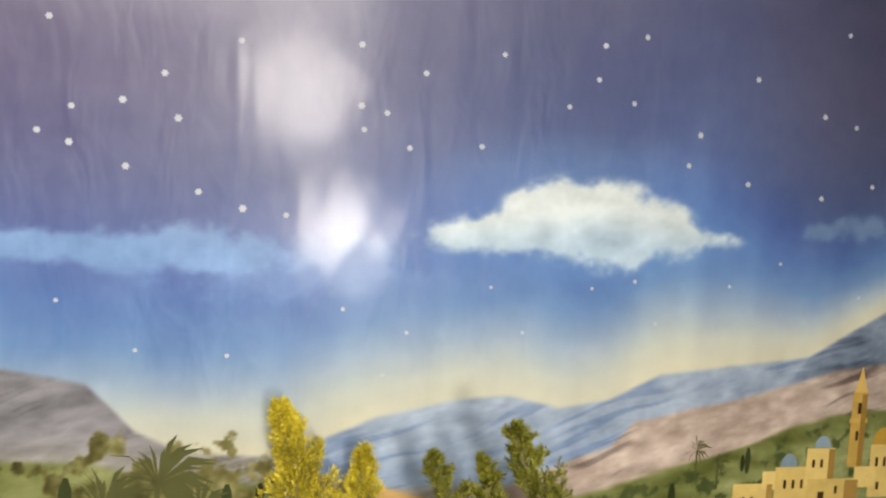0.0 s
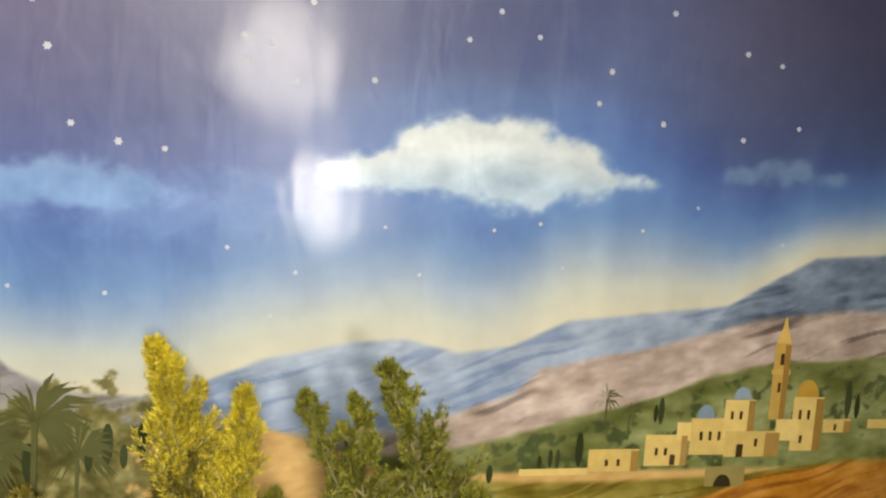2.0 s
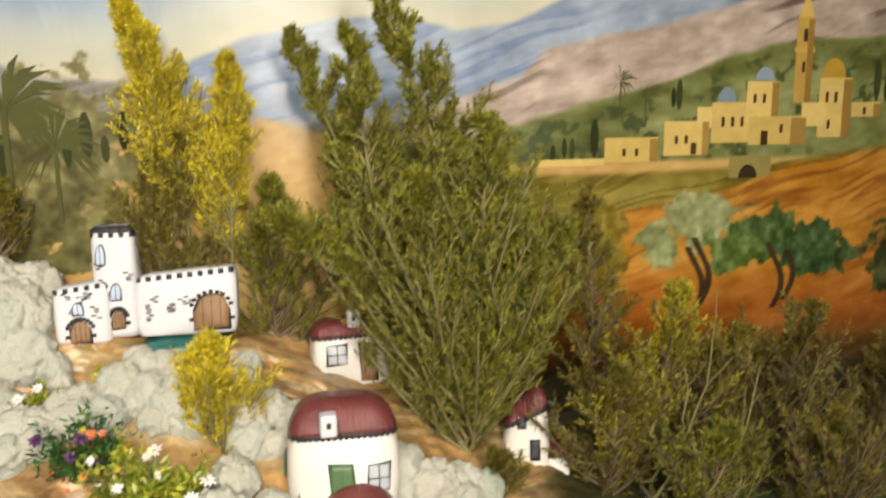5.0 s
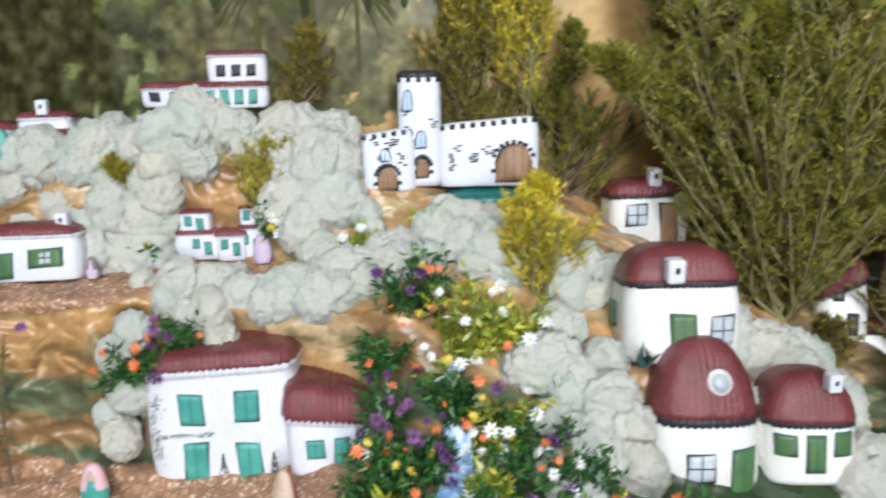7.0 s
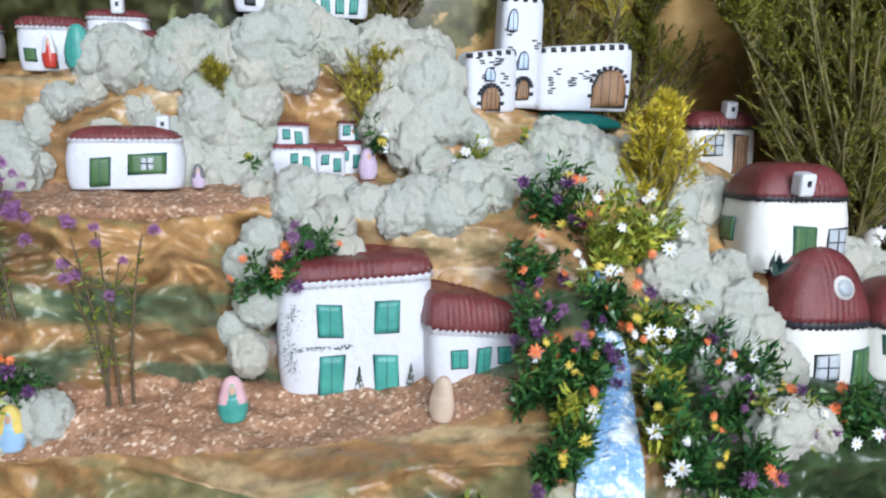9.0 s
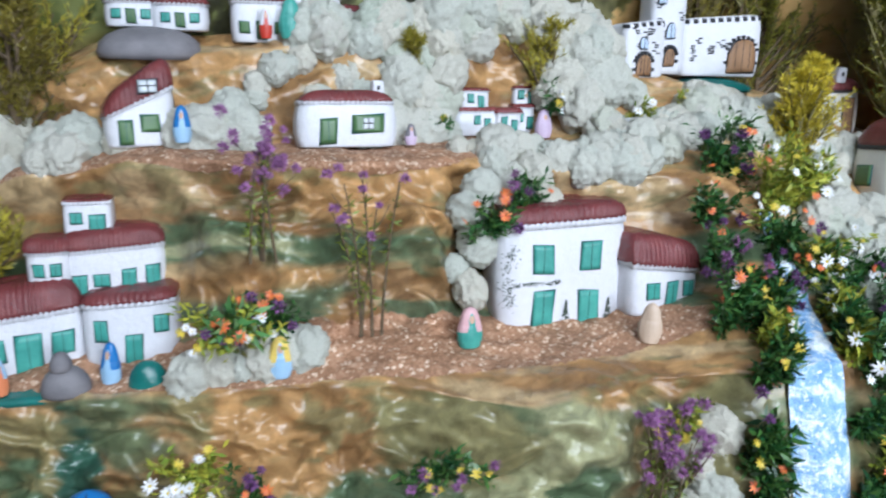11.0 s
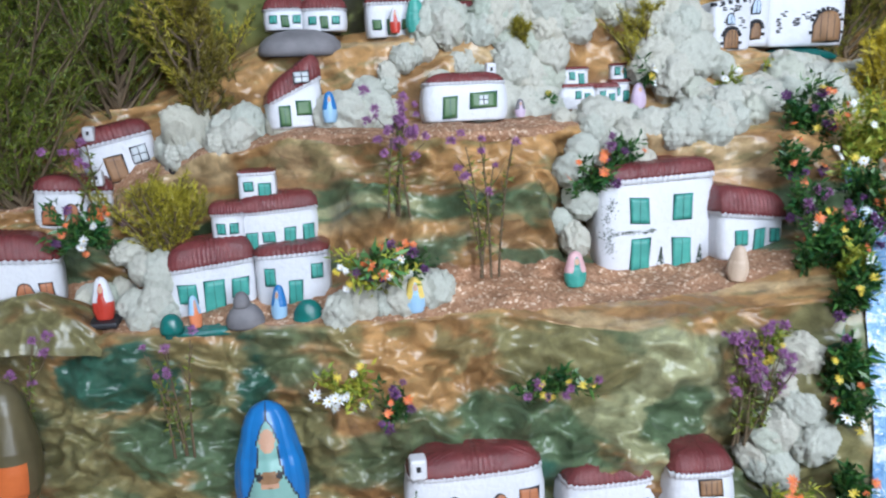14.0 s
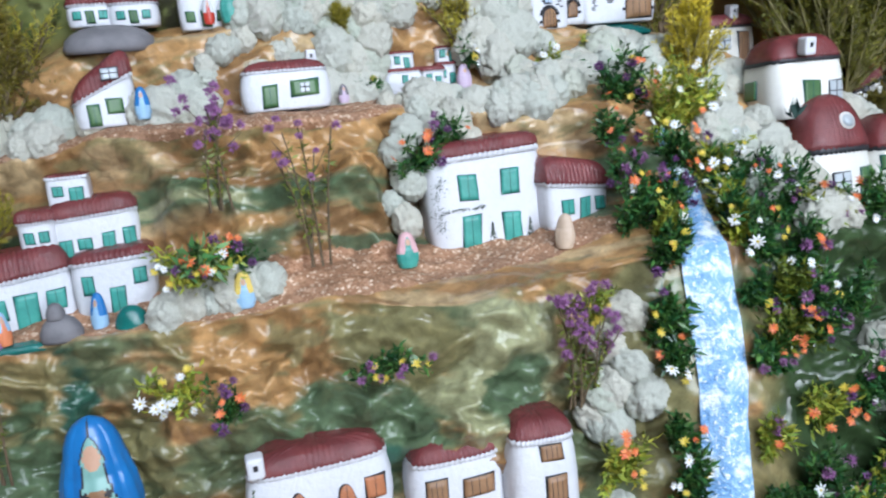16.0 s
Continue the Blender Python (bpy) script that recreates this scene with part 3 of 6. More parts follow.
def print_town():
    sun, mid, dim = (240, 208, 124), (224, 184, 98), (178, 140, 70)
    print_flat("painted_wall", [rect(.424, .488, 1.199, 1.226), rect(.495, .55, 1.205, 1.243), rect(.535, .562, 1.235, 1.258), rect(.553, .60, 1.218, 1.263), rect(.596, .637, 1.24, 1.286), rect(.60, .675, 1.215, 1.247), rect(.69, .733, 1.222, 1.29), rect(.668, .70, 1.235, 1.262), rect(.735, .775, 1.245, 1.262), rect(.34, .424, 1.196, 1.204), rect(.80, .86, 1.25, 1.262)], sun, 0.00072)
    print_flat("painted_tower", [rect(.656, .678, 1.262, 1.357), [(.654, 1.318), (.68, 1.318), (.68, 1.324), (.654, 1.324)], [(.657, 1.357), (.677, 1.357), (.672, 1.372), (.667, 1.39), (.662, 1.372)]], mid, 0.00084)
    print_flat("painted_shade", [rect(.670, .678, 1.262, 1.355), rect(.478, .488, 1.199, 1.224), rect(.542, .55, 1.205, 1.242), rect(.628, .637, 1.247, 1.285), rect(.655, .675, 1.215, 1.245), rect(.722, .733, 1.222, 1.288), rect(.765, .775, 1.245, 1.26)], dim, 0.00108)
    print_flat("painted_dome", [oval(.571, 1.263, .012, .017, 10, 0, 180), oval(.618, 1.287, .012, .015, 10, 0, 180)], (150, 172, 184), 0.00096)
    print_flat("painted_dome", [oval(.708, 1.29, .016, .022, 10, 0, 180)], (214, 172, 74), 0.00096)
    holes = []
    for x0, z0, w, h in ((.445, 1.206, .004, .008), (.46, 1.206, .004, .008), (.508, 1.218, .004, .009), (.52, 1.218, .004, .009), (.528, 1.206, .007, .013), (.565, 1.236, .004, .011), (.577, 1.236, .004, .011), (.589, 1.236, .004, .011), (.604, 1.262, .004, .01), (.616, 1.262, .004, .01), (.616, 1.215, .009, .016), (.640, 1.228, .004, .01), (.698, 1.262, .004, .012), (.710, 1.262, .004, .012), (.702, 1.232, .004, .01), (.664, 1.33, .005, .014), (.664, 1.296, .004, .012), (.75, 1.248, .004, .008)):
        holes.append(rect(x0, x0 + w, z0, z0 + h))
    print_flat("painted_opening", holes, (84, 62, 30), 0.00144)
    print_flat("painted_bridge", [rect(.578, .632, 1.178, 1.203)], (176, 160, 96), 0.00072)
    print_flat("painted_opening", [oval(.602, 1.178, .012, .015, 10, 0, 180)], (70, 58, 34), 0.00120)
    cyp = [oval(cx, z0 + h / 2, w, h / 2, 10) for cx, z0, h, w in ((.412, 1.205, .042, .005), (.377, 1.205, .022, .003), (.386, 1.203, .024, .003), (.364, 1.202, .018, .003), (.512, 1.255, .034, .004), (.505, 1.258, .022, .003), (.305, 1.188, .022, .004), (.768, 1.262, .05, .005), (.782, 1.262, .032, .004), (-.098, 1.215, .045, .006), (-.065, 1.222, .038, .005), (-.115, 1.208, .032, .004), (-.082, 1.212, .026, .004), (-.17, 1.2, .04, .006), (-.25, 1.21, .06, .007))]
    print_flat("painted_cypress", cyp, (58, 66, 30), 0.00072)
    fr = []
    rng = random.Random(4)
    for cx, cz, size, n in ((.441, 1.286, .022, 13), (.471, 1.268, .018, 13), (-.165, 1.262, .058, 44), (-.215, 1.235, .055, 40), (-.125, 1.228, .042, 36)):
        for k in range(n):
            a = radians(-60 + 300 * k / n + rng.uniform(-8, 8))
            dx, dz = math.cos(a), math.sin(a)
            L = size * rng.uniform(.7, 1.1)
            w = size * .032
            fr.append([(cx, cz), (cx + dx * L * .55 - dz * w, cz + dz * L * .55 + dx * w + L * .1), (cx + dx * L, cz + dz * L - L * .18), (cx + dx * L * .55 + dz * w, cz + dz * L * .55 - dx * w + L * .04)])
        fr.append(rect(cx - size * .045, cx + size * .045, cz - size * 1.7, cz))
        print_flat("painted_palm", fr, (94, 96, 52), 0.00090, True)
        fr = []


print_town()


def print_stars():
    xz = [(-0.28, 1.708), (-0.106, 1.705), (0.013, 1.715), (0.167, 1.722), (0.284, 1.745), (0.334, 1.76), (0.279, 1.707), (0.481, 1.728), (0.602, 1.793), (0.082, 1.693), (0.246, 1.674), (0.324, 1.685), (-0.176, 1.666), (-0.213, 1.637), (-0.258, 1.627), (-0.287, 1.602), (-0.259, 1.593), (-0.162, 1.624), (-0.208, 1.574), (-0.14, 1.554), (-0.097, 1.54), (-0.054, 1.536), (0.016, 1.653), (0.043, 1.648), (0.02, 1.629), (0.069, 1.614), (0.148, 1.622), (0.411, 1.657), (0.399, 1.621), (0.479, 1.605), (0.577, 1.693), (0.623, 1.684), (0.582, 1.595), (0.654, 1.614), (0.169, 1.471), (0.289, 1.474), (0.342, 1.484), (0.466, 1.483), (0.533, 1.513), (0.65, 1.476), (0.372, 1.436), (0.209, 1.422), (0.078, 1.419), (0.009, 1.442), (0.055, 1.373), (-0.265, 1.442), (-0.192, 1.395), (-0.105, 1.391)]
    for k in range(26):
        x = random.uniform(-.9, 1.05)
        xz.append((x, random.uniform(1.81 if -.34 < x < .70 else 1.52, 2.05)))
    rng = random.Random(7)
    for x, z in xz:
        r = rng.uniform(.0036, .0046) * (0.66 if z < 1.52 else 1.0)
        star = [(x + (r if k % 2 == 0 else r * .62) * math.cos(k * math.pi / 6), z + (r if k % 2 == 0 else r * .62) * math.sin(k * math.pi / 6)) for k in range(12)]
        print_flat("painted_star", [star], (226, 230, 240), 0.00072)

print_stars()


def facets(u, v, scale, seed):
    """creased paper: the lower envelope of small turned pyramids, one to a cell, and the distance to the next crease"""
    rng = np.random.default_rng(seed)
    n = 64
    jx, jy = rng.uniform(.1, .9, (n, n)), rng.uniform(.1, .9, (n, n))
    turn, lift = rng.uniform(0, math.pi, (n, n)), rng.uniform(0, .45, (n, n))
    U, V = u * scale + 400, v * scale + 400
    iu, iv = np.floor(U).astype(int), np.floor(V).astype(int)
    best, second = np.full(u.shape, 9.0), np.full(u.shape, 9.0)
    for a in (-1, 0, 1):
        for b in (-1, 0, 1):
            ci, cj = (iu + a) % n, (iv + b) % n
            dx, dy = U - (iu + a + jx[ci, cj]), V - (iv + b + jy[ci, cj])
            h = np.full(u.shape, -9.0)
            for k, g in ((0, 1.0), (1.3, .8), (2.9, 1.1), (4.4, .9)):
                w = turn[ci, cj] + k
                h = np.maximum(h, g * (np.cos(w) * dx + np.sin(w) * dy))
            h = h + lift[ci, cj]
            second = np.minimum(second, np.maximum(best, h))
            best = np.minimum(best, h)
    return best, second - best


OCHRE, TAN, BROWN, KHAKI, MOSS, PINE, PALE = np.array([(.43, .25, .10), (.50, .36, .19), (.23, .125, .05), (.21, .19, .085), (.10, .145, .075), (.04, .105, .07), (.33, .33, .18)])


def paper_print(x, band, t):
    """the rock paper's printed colours: ochre and brown above, a green folded strip, green and tan blotches below"""
    v = band + t
    n1, n2, n3 = fbm(x, v, 11, 3.5, 101), fbm(x + .2 * v, v, 17, 5, 107), fbm(x, v, 34, 12, 113)

    def lay(c, mask, col):
        return c * (1 - mask[..., None]) + col * mask[..., None]

    c = np.broadcast_to(OCHRE, x.shape + (3,)).copy()
    c = lay(c, step(.50, .62, n1), TAN)
    c = lay(c, step(.50, .38, n2) * .8, BROWN)
    c = lay(c, step(.60, .70, n3) * .7, KHAKI)
    # upper cliff: the green strip halfway, dark and green at the foot
    mid = band == 3
    rim = .46 + .10 * np.sin(x * 11 + 1) + .25 * (n1 - .5)
    c = lay(c, mid * step(.16, .10, np.abs(t - rim)) * step(.36, .50, n2 + .08), MOSS)
    c = lay(c, mid * step(.07, .03, np.abs(t - rim + .03)) * step(.45, .6, n1), PALE)
    c = lay(c, mid * step(.34, .22, t) * step(.40, .52, n2), PINE * .6 + KHAKI * .4)
    # lower cliff: large blotches
    low = band == 1
    c = lay(c, low * step(.45, .58, n2) * .85, KHAKI)
    c = lay(c, low * step(.55, .66, n1) * .8, MOSS)
    for cx, ct, rx, rt, col in ((-.385, .34, .075, .30, MOSS), (-.40, .16, .05, .18, PINE), (-.275, .66, .055, .36, PALE), (-.26, .55, .03, .2, MOSS), (-.355, .82, .06, .20, KHAKI), (-.74, .74, .055, .22, PINE), (-.70, .35, .05, .2, MOSS), (-.615, .6, .02, .4, PINE), (-.655, .35, .03, .4, MOSS), (-.57, .35, .03, .3, KHAKI), (-.48, .75, .05, .28, OCHRE), (-.30, .08, .08, .10, OCHRE), (-.16, .5, .05, .5, KHAKI), (-.78, .3, .04, .3, KHAKI)):
        r = ((x - cx) / rx) ** 2 + ((t - ct) / rt) ** 2
        c = lay(c, low * step(1.15, .55, r + (n3 - .5) * 2.2), col)
    # near-black over the right end: the corner's shade painted into the paper's colour
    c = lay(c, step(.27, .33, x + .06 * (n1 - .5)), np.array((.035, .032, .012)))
    # dark green paper under the far bank of the stream
    c = lay(c, (band <= 2) * step(-.07, -.035, x + .03 * (n1 - .5)), np.array((.035, .06, .022)))
    # handling marks: paler rubbed flecks, darker blots
    c = c * (.82 + .36 * fbm(x, v, 90, 30, 127, 3))[..., None]
    return c


def build_slope():
    xs = np.arange(-1.0, 1.0001, 0.0026)
    per = [8, 92, 30, 66, 26, 26, 10]
    rows = profile(xs)
    Y, Z, B, T = [], [], [], []
    for b, n in enumerate(per):
        for k in range(n + (b == len(per) - 1)):
            t = k / n
            Y.append(rows[b][0] * (1 - t) + rows[b + 1][0] * t)
            Z.append(rows[b][1] * (1 - t) + rows[b + 1][1] * t)
            B.append(b)
            T.append(t)
    nv = len(B)
    Y, Z = np.array(Y).T, np.array(Z).T
    X = np.repeat(xs[:, None], nv, 1)
    B = np.repeat(np.array(B)[None], len(xs), 0)
    T = np.repeat(np.array(T)[None], len(xs), 0)
    v = Z + .8 * Y
    wu, wv = X + .05 * (fbm(X, v, 9, 9, 131) - .5) + .35 * v, v + .06 * (fbm(X, v, 9, 9, 137) - .5)
    f1, g1 = facets(wu * .8, wv, 9, 1)
    f2, g2 = facets(wu * .75 + .3 * wv, wv - .25 * wu, 20, 2)
    f3, g3 = facets(wu * .8, wv + .7, 44, 3)
    f4, g4 = facets(wu, wv, 100, 4)
    d = .055 * (f1 - .5) + .056 * (f2 - .5) + .027 * (f3 - .5) + .008 * (f4 - .5)
    flat = (B == 0) | (B == 2) | (B == 4)
    arch = .30 + .70 * np.sin(np.pi * np.clip(T, 0, 1)) ** .6
    rough = np.where(flat, .16, arch)
    rough = np.where((B == 3) & (X > 0), .25, rough) * np.where(B >= 5, .45, 1.0)
    rough = rough * (1 - .95 * np.exp(-((X + .075) / .085) ** 4) * (Y < .62))
    # the folded strip that juts out of the upper cliff, over a hollow
    rim = .46 + .10 * np.sin(X * 11 + 1)
    strip = (B == 3) * step(-.02, -.10, X) * (.015 * np.exp(-((T - rim) / .09) ** 2) - .010 * np.exp(-((T - rim + .20) / .10) ** 2))
    clear = np.maximum(step(-.335, -.30, X) * step(-.085, -.11, X), step(-.72, -.69, X) * step(-.51, -.54, X)) * step(.95, .75, T) * (B == 3)
    out = (d * rough + strip) * (1 - clear) - .024 * clear * step(0, .12, T)
    grit = np.where(flat, .0022 * (fbm(X, v, 150, 150, 149, 2) - .5), 0)
    Y2 = Y - np.where(flat, .25, .80) * out
    Z2 = Z + np.where(flat, .85, .42) * out + grit
    X2 = X + .010 * (fbm(X, v, 20, 20, 151) - .5) * rough
    verts = np.stack([X2, Y2, Z2], -1).reshape(-1, 3)
    i = (np.arange(len(xs) - 1)[:, None] * nv + np.arange(nv - 1)[None]).ravel()
    f = np.stack([i, i + nv, i + nv + 1, i + 1], -1)
    me = mesh_from("ground", verts.tolist(), f.tolist(), False)
    # creases lightened in the colour: painted highlights along with slightly rubbed ink
    crease_light = .55 * step(.10, .0, g2) + .40 * step(.16, .0, g3) + .35 * step(.05, .0, g1)
    col = (paper_print(X, B, T) * (.86 + np.minimum(crease_light, .9) * .16)[..., None]).reshape(-1, 3)
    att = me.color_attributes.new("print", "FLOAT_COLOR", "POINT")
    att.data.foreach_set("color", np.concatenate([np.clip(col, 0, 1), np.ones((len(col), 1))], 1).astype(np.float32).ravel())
    # gravel lies on the paths, thinning out at their edges
    wob = .10 * (fbm(X, v, 30, 12, 157, 3) - .5) * 2
    edge = np.interp(X, [-.52, -.4, -.3, -.2, -.13], [.60, .568, .556, .552, .545])
    path = (B == 2) * step(-.11, -.15, X) * step(0, .12, T + wob) * np.where(X > -.45, step(-.008, .008, Y - edge - wob * .06), 1)
    path = path + (B == 4) * step(-.18, -.24, X) + (B == 3) * step(-.12, -.16, X) * step(.12, .02, T + wob) + (B == 0) + (B == 3) * step(-.28, -.34, X) * step(.93, .98, T + wob * .3)
    path = np.clip(path, 0, 1) * step(.32, .28, X)
    att = me.color_attributes.new("gravel", "FLOAT_COLOR", "POINT")
    att.data.foreach_set("color", np.repeat(path.reshape(-1, 1), 4, 1).astype(np.float32).ravel())
    me.materials.append(GROUND)
    me.polygons.foreach_set("use_smooth", np.ones(len(f), bool))
    ob = part("ground", me, None)
    return tagged(ob, "terraced slope of crumpled brown and green rock paper with gravel paths", "ground", kind="structure")


slope = build_slope()


def build_paper_fold():
    """a loose fold of brown rock paper standing before the west cottage"""
    us, vs = np.arange(-.93, -.745, .0028), np.linspace(0, 1, 40)
    X, V = np.meshgrid(us, vs, indexing="ij")
    crest = np.interp(X, [-.93, -.86, -.80, -.765, -.745], [.040, .034, .044, .026, .002])
    f1, g1 = facets(X * .8 + V * .02, V * .12, 16, 11)
    f2, g2 = facets(X + .2, V * .12, 40, 12)
    d = .022 * (f1 - .5) + .010 * (f2 - .5)
    Y = .716 - .085 * V - d * .8
    Z = .826 + crest * np.sin(np.pi * np.minimum(V * .92 + .04, 1)) ** .8 + d * .7 - .010 * V
    n, m = X.shape
    i = (np.arange(n - 1)[:, None] * m + np.arange(m - 1)[None]).ravel()
    f = np.stack([i, i + 1, i + m + 1, i + m], -1)
    me = mesh_from("paper_fold", np.stack([X, Y, Z], -1).reshape(-1, 3).tolist(), f.tolist())
    tone = fbm(X, V, 18, 5, 171)[..., None]
    # pale crease edges again: highlight and rubbed ink put into the colour
    col = (BROWN * .9 * (1 - step(.45, .6, tone)) + (KHAKI * .8) * step(.45, .6, tone)) * (.85 + .5 * step(.14, 0, g2)[..., None])
    for key, val in (("print", col.reshape(-1, 3)), ("gravel", np.zeros((n * m, 3)))):
        att = me.color_attributes.new(key, "FLOAT_COLOR", "POINT")
        att.data.foreach_set("color", np.concatenate([val, np.ones((n * m, 1))], 1).astype(np.float32).ravel())
    tagged(part("paper_fold", me, GROUND), "crumpled fold of brown rock paper beside the path", "paper")


build_paper_fold()


def build_table():
    t = thing("display_table", "long table with a brown cloth skirt under the model landscape", "table", pose(0, 0, 0))
    part("tabletop", box(-1.2, 1.2, 0.1, 1.03, 0.50, 0.552, 0.004), CLOTH, t)
    part("skirt", box(-1.18, 1.18, 0.12, 1.02, 0, 0.499, 0.004), CLOTH, t)


build_table()
# ---- painted stone houses ----
class Stone:
    """a rounded stone block standing at (cx, front y, base z), half sizes a, b, height h; n: squareness in plan, m: squareness at the top"""

    def __init__(self, cx, y, z, w, h, d=0.05, n=4.5, m=5.0, slant=0.0, lean=-6.0, yaw=0.0, roll=0.0):
        self.a, self.b, self.h, self.n, self.m, self.slant = w / 2, d / 2, h, n, m, slant
        self.mat = Matrix.Translation((cx, y, z)) @ pose(0, 0, 0, lean, roll, yaw) @ Matrix.Translation((0, d / 2, 0))

    def k(self, u):
        u = min(max(u, 0), 1)
        return max(1e-4, (1 - u ** self.m)) ** (1 / self.m) * (1 - 0.07 * (1 - u) ** 7)

    def z(self, x, u):
        return self.h * u * (1 + self.slant * x / self.a)

    def ring(self, u, off=0.0, sides=64, scallop=0.0, count=0, ridge=0.0, shrink=1.0):
        """one outline at height u; count: rows of tiles across the front"""
        out = []
        k = self.k(u) * shrink
        for i in range(sides):
            t = 2 * math.pi * i / sides
            c, s = math.cos(t), math.sin(t)
            r = (abs(c) ** self.n + abs(s) ** self.n) ** (-1 / self.n)
            x, y = (self.a * k + off) * r * c, (self.b * k + off) * r * s
            wob = 0.0016 * noise.noise(self.mat @ Vector((x, y, self.h * u)) * 40)
            tile = abs(math.sin(math.pi * count * x / (2 * self.a))) if count else 0.0
            x, y = x * (1 + wob * 8) + ridge * tile * c * (shrink == 1), y * (1 + wob * 8) + ridge * tile * s * (shrink == 1)
            out.append(self.mat @ Vector((x, y, self.z(x, u) - scallop * tile + ridge * tile * u ** 3)))
        return out

    def shell(self, us, off=0.0, sides=64, cap=True, crown=False, **kw):
        verts, faces = [], []
        first = kw.pop("scallop", 0.0)
        for j, u in enumerate(us):
            verts += self.ring(u, off, sides, scallop=first if j == 0 else 0.0, **kw)
        us = list(us)
        if crown:
            for f in (.8, .55, .3, .06):
                verts += self.ring(us[-1], off, sides, shrink=f, **kw)
            us += [1.0] * 4
        for j in range(len(us) - 1):
            for i in range(sides):
                i2 = (i + 1) % sides
                faces.append((j * sides + i, j * sides + i2, (j + 1) * sides + i2, (j + 1) * sides + i))
        if cap:
            faces.append(tuple((len(us) - 1) * sides + i for i in range(sides)))
        faces.append(tuple(reversed(range(sides))))
        return verts, faces

    def front(self, x, z, off=0.0, side=0):
        """a place on the front face, at x across and z up from the base; side 1 or -1: on an end face instead"""
        u = min(0.985, z / (self.h * (1 + self.slant * x / self.a)))
        k = self.k(u)
        if side:
            yy = min(abs(x) / (self.b * k), 0.98)
            xx = side * self.a * k * (1 - yy ** self.n) ** (1 / self.n)
            return self.mat @ Vector((xx + side * off, x, z))
        xx = min(abs(x) / (self.a * k), 0.985)
        return self.mat @ Vector((x, -self.b * k * (1 - xx ** self.n) ** (1 / self.n) - off, z))

    def patch(self, x, z, w, h, off, arch=False, side=0, nx=6, nz=6, thick=0.0012):
        """a curved slab that follows the front"""
        def at(fx, fz, o):
            zz = z + h * fz
            if arch:
                top = math.sqrt(max(0.0, 1 - (2 * fx - 1) ** 2))
                zz = z + h * fz * (1 - .45 + .45 * top)
            return self.front(x + w * (fx - .5) + tilt * (zz - z - h / 2), zz + tilt * w * (fx - .5), o, side)
        tilt = .07 * math.sin(x * 900 + z * 1700) if nx == 6 else 0.0
        verts, faces = [], []
        for o in (off, off - thick):
            for j in range(nz + 1):
                for i in range(nx + 1):
                    verts.append(at(i / nx, j / nz, o))
        m, L = nx + 1, (nx + 1) * (nz + 1)
        for j in range(nz):
            for i in range(nx):
                a = j * m + i
                faces.append((a, a + 1, a + m + 1, a + m))
        edge = [i for i in range(m)] + [j * m + nx for j in range(1, nz + 1)] + [nz * m + i for i in range(nx - 1, -1, -1)] + [j * m for j in range(nz - 1, 0, -1)]
        for p, q in zip(edge, edge[1:] + edge[:1]):
            faces.append((p, p + L, q + L, q))
        return verts, faces


def add_block(house, st, roof_from=0.8, wall=None, roof=ROOF, tiles=44, ridge=0.0012, scallop=0.0022, label=""):
    wall = wall or WHITE
    tiles = max(6, round(tiles * .45))
    us = [0, .04, .1, .25, .5, .7, .8, .88, .93, .965, .985, .996]
    part("wall", st.shell(us), wall, house, label)
    if roof_from < 1:
        span = [roof_from + (1 - roof_from) * f for f in (0, .06, .25, .45, .62, .76, .87, .94, .98, .999)]
        part("roof", st.shell(span, 0.0018, 224, crown=True, scallop=scallop, count=tiles, ridge=ridge), roof, house)
        low = [roof_from - .045, roof_from - .02, roof_from + .01]
        part("roof_edge", st.shell(low, 0.0011, 224, cap=False, scallop=scallop, count=tiles, ridge=ridge), INK if wall is CREAM else WHITE, house)


def add_opening(house, st, kind, x, z, w, h, side=0, lift=0.0):
    """x from the block's middle, z up from its base"""
    arch = kind.startswith("arch")
    body = {"shutter": TEAL, "door": TEAL, "gdoor": GREEN_PAINT, "gwin": GREEN_PAINT, "wood": WOOD, "archwood": WOOD, "archterra": TERRA, "terra": TERRA, "pane": GLASS_PAINT, "archblue": PALE_BLUE, "dark": INK, "brown": WOOD}[kind]
    name = "door" if "door" in kind or kind in ("archwood", "archterra", "wood") and h > w else "window"
    teal = kind in ("shutter", "door", "gdoor", "gwin")
    t = 0.0007 if teal else 0.0010
    part("frame" if name == "window" else "door_frame", st.patch(x, z - t, w + 2 * t, h + 2 * t, 0.0010 + lift, arch, side, thick=.0012 + lift), TEAL_INK if teal else INK, house)
    leaf = part(name, st.patch(x, z, w, h, 0.0018 + lift, arch, side, thick=.0012 + lift), body, house)
    lw = 0.0005
    bars = [(x, z, lw * (2 if kind == "pane" else 1), h)] if kind not in ("dark", "gwin") else []
    if kind == "pane":
        bars += [(x, z + h * .48, w, lw * 2)]
    if kind in ("wood", "archwood"):
        bars += [(x - w * .25, z + h * .12, lw, h * .76), (x + w * .25, z + h * .12, lw, h * .76)]
    for bx, bz, bw, bh in bars:
        part("glazing_bar" if kind == "pane" else "plank_line", st.patch(bx, bz, bw, min(bh, h * .98), 0.0022 + lift, False, side, 2, 5, 0.0006), TEAL_INK if teal else INK, leaf)


